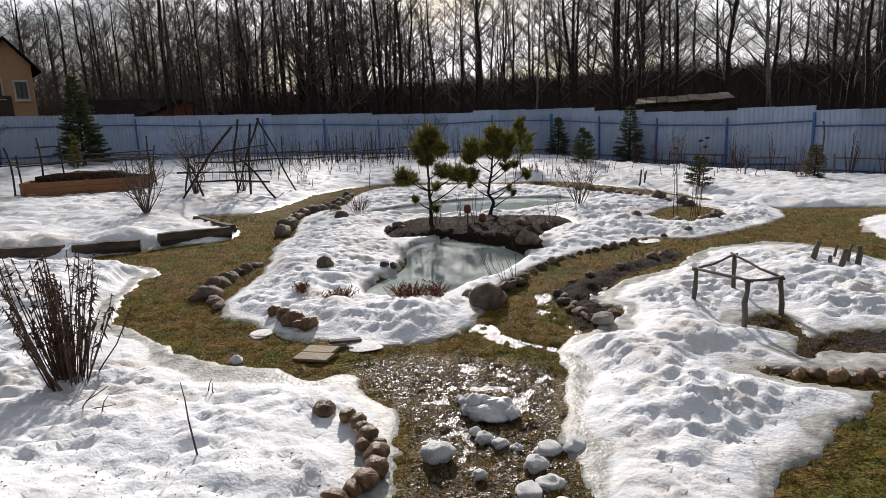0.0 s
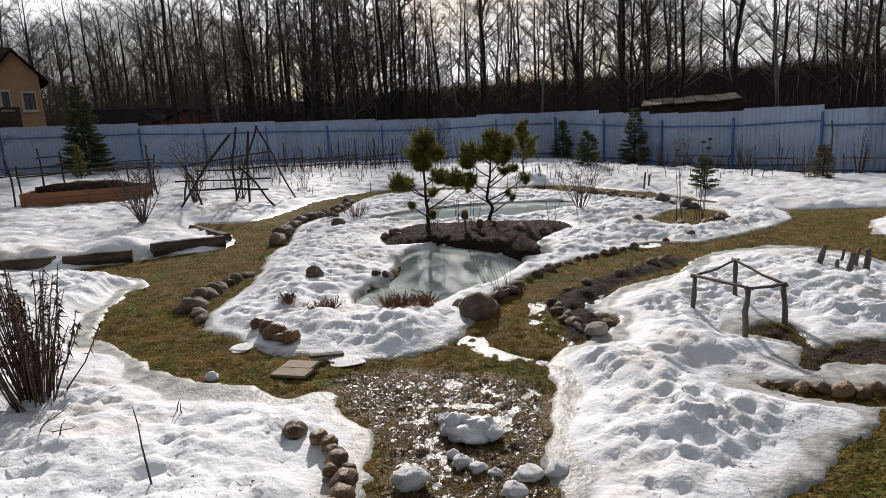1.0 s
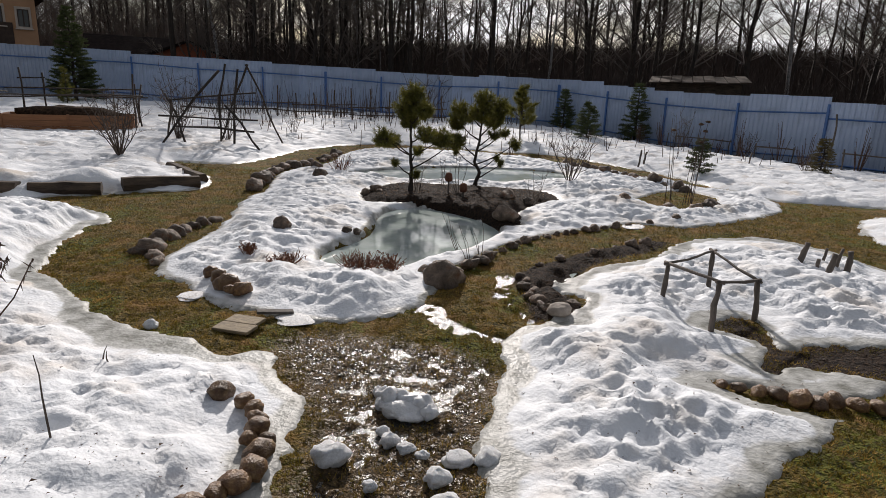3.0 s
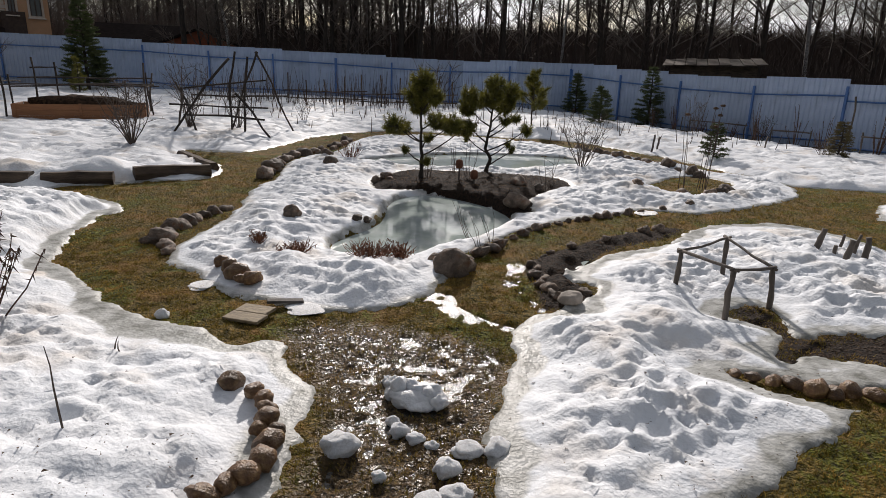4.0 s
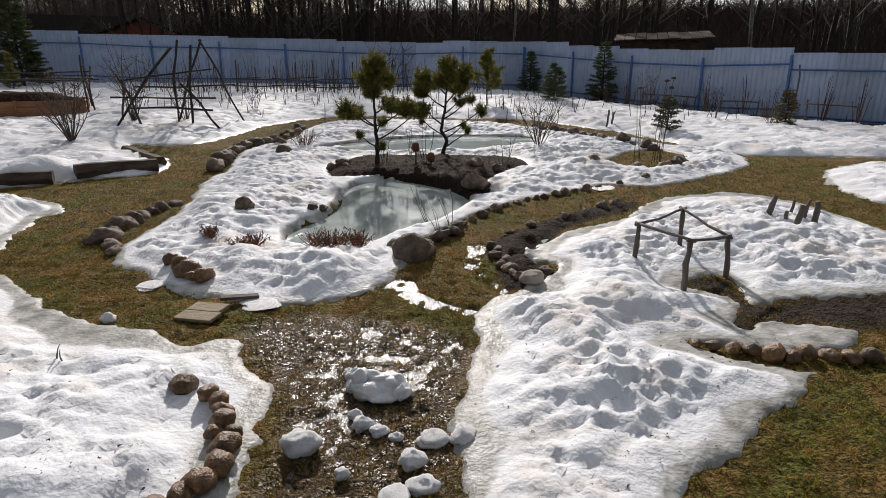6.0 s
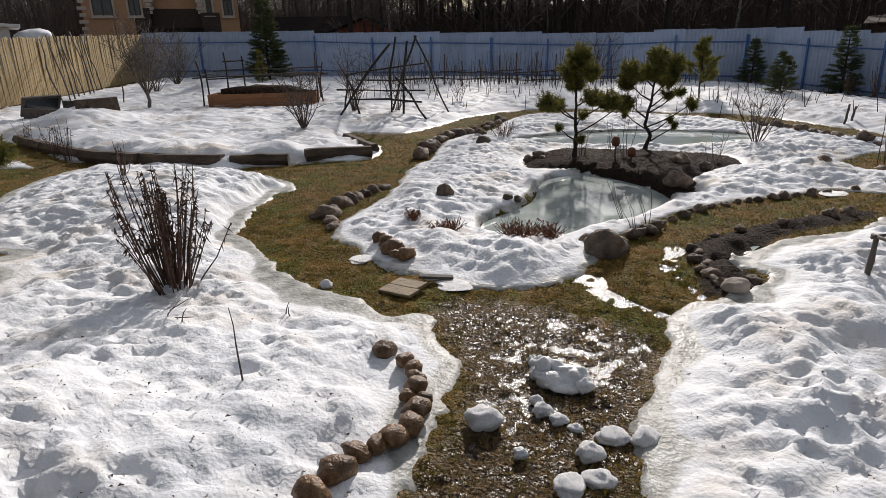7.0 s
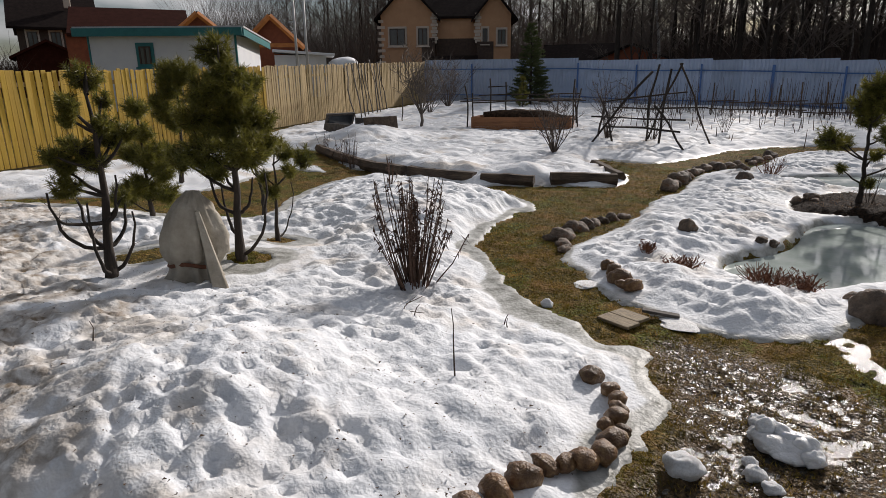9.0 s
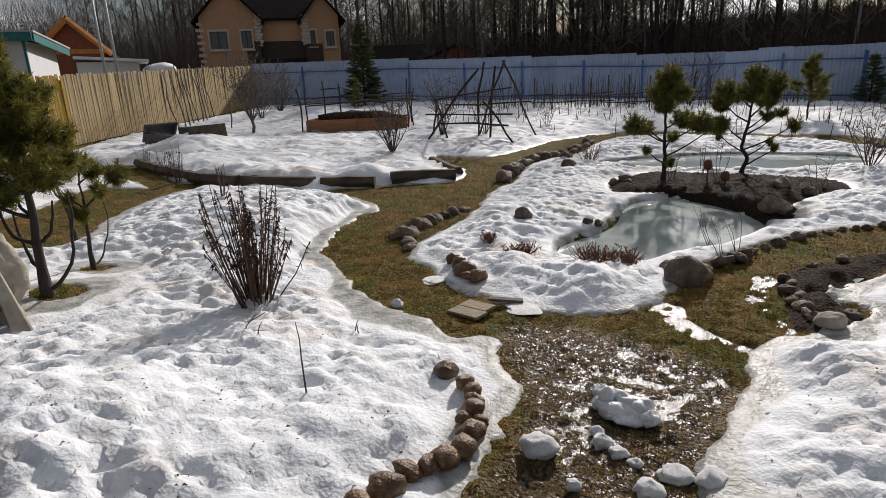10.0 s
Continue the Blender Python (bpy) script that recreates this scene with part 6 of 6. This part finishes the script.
garage = thing("garage", "white outbuilding with teal fascia and a shallow roof", "outbuilding", "houses beyond the fence", pose(-25.16 - 2.9 * 0.68, 15.3 - 2.9 * 0.73, 0.35, 0, 0, 47))
part("wall", Shape().box((-3.5, 0, 0), (2.9, 4.6, 3.4)), M_WHITE, garage, "white siding")
part("roof", Shape().box((-4.0, -0.45, 3.68), (3.35, 5.2, 3.76), pose(0, 0, 0, -3.5, 0, 0)), M_GREY, garage, "galvanised shallow roof")
part("fascia", Shape().box((-3.95, -0.42, 3.36), (3.3, -0.36, 3.7)), M_TEAL, garage, "teal fascia board")
part("fascia", Shape().box((3.26, -0.36, 3.36), (3.32, 5.1, 3.66), pose(0, 0, 0, -3.5, 0, 0)), M_TEAL, garage, "teal fascia board")
part("corner_trim", Shape().box((2.84, -0.03, 0), (2.93, 0.06, 3.4)), M_TEAL, garage)
part("corner_trim", Shape().box((-3.53, -0.03, 0), (-3.45, 0.06, 3.4)), M_TEAL, garage)
window(garage, -1.1, 2.2, 0.5, 0.75, 0.0, M_TEAL, "teal frame")


def cottage(x, y, turn, w, d, wall_h, rise, roof_m, label, m_wall, front=M_ORANGE):
    c = thing("cottage", label, "house", "houses beyond the fence", pose(x, y, 0.3, 0, 0, turn))
    part("wall", gable_wall(-w / 2, w / 2, 0, d, 0, wall_h, rise), m_wall, c)
    part("roof", gable_roof(-w / 2, w / 2, 0, d, wall_h, rise, 0.5), roof_m, c)
    over = 0.5 * rise / (w / 2)
    for s in (-1, 1):
        part("bargeboard", Shape().tube([(s * (w / 2 + 0.5), -0.56, wall_h - over + 0.05), (0, -0.56, wall_h + rise + 0.05)], 0.16, 4), front, c, "orange bargeboard")
    part("gable_lining", Shape().box((-w / 2 - 0.2, -0.06, wall_h - 0.35), (w / 2 + 0.2, -0.01, wall_h - 0.1)), front, c)
    return c


cottage(-36.6, 19.2, 62, 3.0, 6.5, 4.15, 1.25, M_BROWN, "cottage with a rust gable and an orange verge", M_RUST)
cottage(-34.6, 23.0, 52, 3.0, 6.5, 3.9, 1.45, M_BROWN, "small cottage with a rust gable and an orange verge", M_RUST)
lb = thing("long_roof_house", "low house with a long dark brown hipped roof", "house", "houses beyond the fence", pose(-38.4, 15.0, 0.3, 0, 0, 68))
part("wall", Shape().box((-2.6, 0, 0), (3.4, 6, 4.2)), M_RUST, lb)
part("roof", gable_roof(-2.0, 3.6, 0.3, 6, 4.3, 1.5, 0.5, "x"), M_BROWN, lb)
dh = thing("house", "brick house with a steep dark roof among the trees", "house", "houses beyond the fence", pose(-57.0, 17.0, 0.3, 0, 0, 74))
part("wall", Shape().box((-2.6, 0, 0), (2.6, 7, 6.1)), M_VENEER, dh)
part("roof", gable_roof(-2.6, 2.6, 0, 7, 6.1, 2.6, 0.6, "x"), M_ROOF, dh)
part("annex", gable_wall(-2.6, 1.4, -6, -1, 0, 3.4, 1.0), M_BROWN, dh)
part("annex_roof", gable_roof(-2.6, 1.4, -6, -1, 3.4, 1.0, 0.4), M_BROWN, dh)
part("chimney", Shape().box((0.9, 1.0, 7.5), (1.4, 1.5, 9.4), None, 0.03), M_QUOIN, dh)
for x in (-1.6, 0.0, 1.6):
    window(dh, x, 4.3, 0.7, 1.2, 0.0)

shed = thing("brown_shed", "low brown building with a dark pitched roof behind the fence", "outbuilding", "houses beyond the fence", pose(-24.6, 49.2, 0.6, 0, 0, 26))
part("wall", gable_wall(-2.5, 5.0, 0, 6, 0, 2.2, 1.5), M_RUST, shed, "orange-brown gable")
part("roof", gable_roof(-2.5, 5.0, 0, 6, 2.2, 1.5, 0.4), M_ROOF, shed)
shed2 = thing("brown_shed", "long dark roofed shed behind the fence", "outbuilding", "houses beyond the fence", pose(-27.5, 48.6, 0.6, 0, 0, 26))
part("wall", Shape().box((-3.2, 0, 0), (2.4, 5, 2.6)), M_VENEER, shed2)
part("roof", gable_roof(-3.2, 2.4, 0, 5, 2.6, 1.3, 0.4, "x"), M_ROOF, shed2)
old = thing("old_shed", "grey plank shed with a sagging pent roof behind the fence", "shed", "houses beyond the fence", pose(11.2, 33.4, 0.72, 0, 0, -16))
part("wall", Shape().box((-2.0, 0, -1.0), (2.0, 3, 1.65)), M_LOG, old)
for k in range(9):
    part("roof_board", Shape().box((-2.35 + k * 0.53, -0.5, 1.7), (-1.85 + k * 0.53, 3.4, 1.75), pose(0, 0, 0.02 * (k % 3), 6, -1.0, 0), 0.005), M_LOG, old)
for k, (x, y, s) in enumerate([(-11.5, 36.5, 1.0), (-30.6, 25.4, 0.8)]):
    tarp = Shape().blob((0, 0, 0), (1.3 * s, 0.8, 0.55), 12 + k, 0.3, 8, 14, 0.4, 0.05)
    single("covered_heap", tarp, M_WHITE, "heap under a pale tarpaulin beyond the fence", "heap", m=placed(x, y, 1.95 + 0.7 * k, 0))
    single("heap_base", Shape().box((-1.3 * s, -0.7, 0), (1.3 * s, 0.7, 1.5), None, 0.2), M_OLDWOOD, "stack of grey boards beyond the fence", "board stack", m=placed(x, y, 0.3 + 0.5 * k, 0), smooth=False)
hut = thing("white_hut", "small pale hut with a flat white roof", "outbuilding", "houses beyond the fence", pose(-32.0, 23.2, 0.4, 0, 0, 55))
part("wall", Shape().box((-1.5, 0, 0), (1.6, 2.5, 2.9)), M_WHITE, hut)
part("roof", Shape().box((-1.8, -0.5, 2.95), (1.9, 2.9, 3.1), pose(0, 0, 0, 0, 4, 0), 0.03), M_WHITE, hut)
for k, (x, y) in enumerate([(-30.5, 22.0), (-30.2, 22.5)]):
    pole = thing("lamp_pole", "slim pale street lamp pole", "street lamp", "lamp poles", placed(x, y, 0.4))
    part("pole", Shape().tube([(0, 0, 0), (0, 0, 7.5)], [0.09, 0.06], 8), M_GREY, pole, "", True)
    if k == 0:
        part("lamp_head", Shape().box((-0.5, -0.08, 4.6), (-0.05, 0.08, 4.7), None, 0.02), M_GREY, pole)

# ---- the wood ----
def bare_tree(high, seed, spread=0.22, limbs=16, start=0.3, bark=M_BARK, label="", thick=0.011, subs=6, twigs=9, lean=0.03):
    """A leafless tree: trunk, rising limbs, branches and fine twigs."""
    rnd = random.Random(seed)
    tree = thing("bare_tree", label, "tree", "trees of the wood")
    trunk, crown = Shape(), Shape()
    path = wander((0, 0, -0.3), (rnd.uniform(-1, 1) * lean * high, rnd.uniform(-1, 1) * lean * high, high), 0.012 * high, 10, rnd)
    trunk.tube(path, [thick * high * (1 - 0.9 * i / 10) for i in range(11)], 6, False)
    for b in range(limbs):
        t = start + (0.97 - start) * (b + rnd.random()) / limbs
        k = t * 10
        a = path[min(9, int(k))].lerp(path[min(9, int(k)) + 1], k - min(9, int(k)))
        az = rnd.uniform(0, 6.283)
        r = high * spread * (1.15 - 0.8 * (t - start) / (1 - start)) * rnd.uniform(0.55, 1.15)
        up = r * rnd.uniform(0.5, 1.6)
        end = a + Vector((math.cos(az) * r, math.sin(az) * r, up))
        line = wander(a, end, 0.05 * r, 4, rnd)
        w = thick * high * 0.33 * (1.1 - t)
        crown.tube(line, [w + 0.012, w * 0.8 + 0.01, w * 0.6 + 0.009, w * 0.4 + 0.008, 0.007], 4, False)
        for s in range(subs):
            u = rnd.uniform(0.25, 1.0) * 4
            p = line[min(3, int(u))].lerp(line[min(3, int(u)) + 1], u - min(3, int(u)))
            d = ((end - a).normalized() + Vector((rnd.gauss(0, 0.55), rnd.gauss(0, 0.55), rnd.gauss(0.15, 0.4)))).normalized()
            e = p + d * r * rnd.uniform(0.25, 0.6)
            crown.tube([p, p.lerp(e, 0.5) + Vector((rnd.gauss(0, 0.04), rnd.gauss(0, 0.04), rnd.gauss(0, 0.04))) * r, e], [0.014, 0.010, 0.006], 3, False)
            for q in range(twigs):
                g = p.lerp(e, rnd.uniform(0.3, 1.0))
                d2 = (d + Vector((rnd.gauss(0, 0.7), rnd.gauss(0, 0.7), rnd.gauss(0.1, 0.5)))).normalized()
                crown.spike(g, g + d2 * r * rnd.uniform(0.14, 0.4), 0.0095)
    part("trunk", trunk, bark, tree, "", True)
    part("crown", crown, M_CROWN, tree, "leafless branches")
    return tree


KINDS = [bare_tree(16, 601, 0.16, 20, 0.25, label="tall slim leafless tree in the wood"),
         bare_tree(14, 602, 0.22, 18, 0.2, label="leafless tree with rising limbs in the wood"),
         bare_tree(17, 603, 0.14, 20, 0.35, label="tall straight leafless tree in the wood", thick=0.009),
         bare_tree(13, 604, 0.3, 18, 0.15, label="spreading leafless tree at the wood's edge", thick=0.016, subs=8),
         bare_tree(15, 605, 0.17, 18, 0.3, M_BIRCH, "slim leafless birch with pale bark", thick=0.009),
         bare_tree(9, 606, 0.25, 14, 0.1, label="young leafless tree in the wood", thick=0.01),
         bare_tree(15, 607, 0.2, 18, 0.22, label="crooked leafless tree in the wood", lean=0.1)]
for k, t in enumerate(KINDS):
    t.matrix_basis = placed((-22, -9, 12, 9.5, 19, 2, 25)[k], (50, 47, 44, 41, 41, 46, 40)[k], 0.6)
frnd = random.Random(620)
spots = []
for i in range(9000):
    az = radians(frnd.uniform(-76, 48) if i % 3 else frnd.uniform(-62, -5))
    r = 42 + 45 * frnd.random() ** 1.25
    x, y = r * math.sin(az), r * math.cos(az)
    if y < 37 + 0.35 * max(0, -x - 24) and x < 14 and not (x < -45 and y > 20):
        continue
    if -46 < x < -19 and y < 58 or (x < -30 and y < 46):
        continue
    if any((x - a) ** 2 + (y - b) ** 2 < (2.2 if x > -8 else 1.6) for a, b in spots):
        continue
    if -30 < x <= -6 and frnd.random() < 0.3:
        continue
    if x > -6 and frnd.random() < (0.5 if x < 6 else 0.72):
        continue
    spots.append((x, y))
    if len(spots) >= 340:
        break
for x, y in spots:
    k = frnd.choice((0, 0, 1, 1, 2, 2, 3, 4, 5, 5, 6) if x < 6 else (0, 1, 3, 3, 1, 6))
    copy_thing(KINDS[k], placed(x, y, gz(x, y), frnd.uniform(0, 360), frnd.uniform(0.8, 1.15)))

# brush under the trees and the far wooded skyline
brush = []
brn = np.random.RandomState(640)


def sprays(n, r0, r1, h0, h1, w, a0=-78, a1=50, rim=0):
    az, r = np.radians(brn.uniform(a0, a1, n)), r0 + (r1 - r0) * brn.rand(n)
    x, y = r * np.sin(az), r * np.cos(az)
    keep = ~((x < -16) & (y < 54) & (x > -48)) & (y > np.where(x < -40, 8, 37 - np.maximum(x - 4, 0) * 0.8))
    x, y = x[keep], y[keep]
    z = ground_z(x, y)
    h = brn.uniform(h0, h1, len(x)) * (0.55 + 0.9 * np.clip(0.5 + fbm(x, y, 9.0, 88), 0, 1))
    dx, dy = brn.normal(0, 0.28, len(x)) * h, brn.normal(0, 0.28, len(x)) * h
    px, py = np.cos(np.arctan2(y, x) + 1.5708) * w, np.sin(np.arctan2(y, x) + 1.5708) * w
    u = brn.rand(len(x)) * 0.55 * h
    v = np.empty((len(x), 3, 3))
    v[:, 0] = np.stack([x - px, y - py, z + u - 0.1], 1)
    v[:, 1] = np.stack([x + px, y + py, z + u - 0.1], 1)
    v[:, 2] = np.stack([x + dx, y + dy, z + u + h * 0.6], 1)
    return v.reshape(-1, 3)


M_BRUSH = mat("brushwood", [(0.028, 0.020, 0.016), (0.075, 0.052, 0.042)], 0.4, 0.95, 0, vary=0.4, island=True)
loose("brushwood", np.concatenate([sprays(50000, 38, 70, 1.0, 3.4, 0.016), sprays(45000, 70, 120, 1.5, 4.5, 0.025)]), M_BRUSH, "leafless undergrowth at the foot of the wood", "undergrowth")
loose("thicket", sprays(30000, 60, 95, 5.0, 11.0, 0.012, -64, -24), M_CROWN, "grey-brown haze of fine twigs between the trunks", "woods")
loose("far_woods", np.concatenate([sprays(40000, 120, 190, 2, 5, 0.07)]), M_BRUSH, "leafless woods on the far rise", "woods")
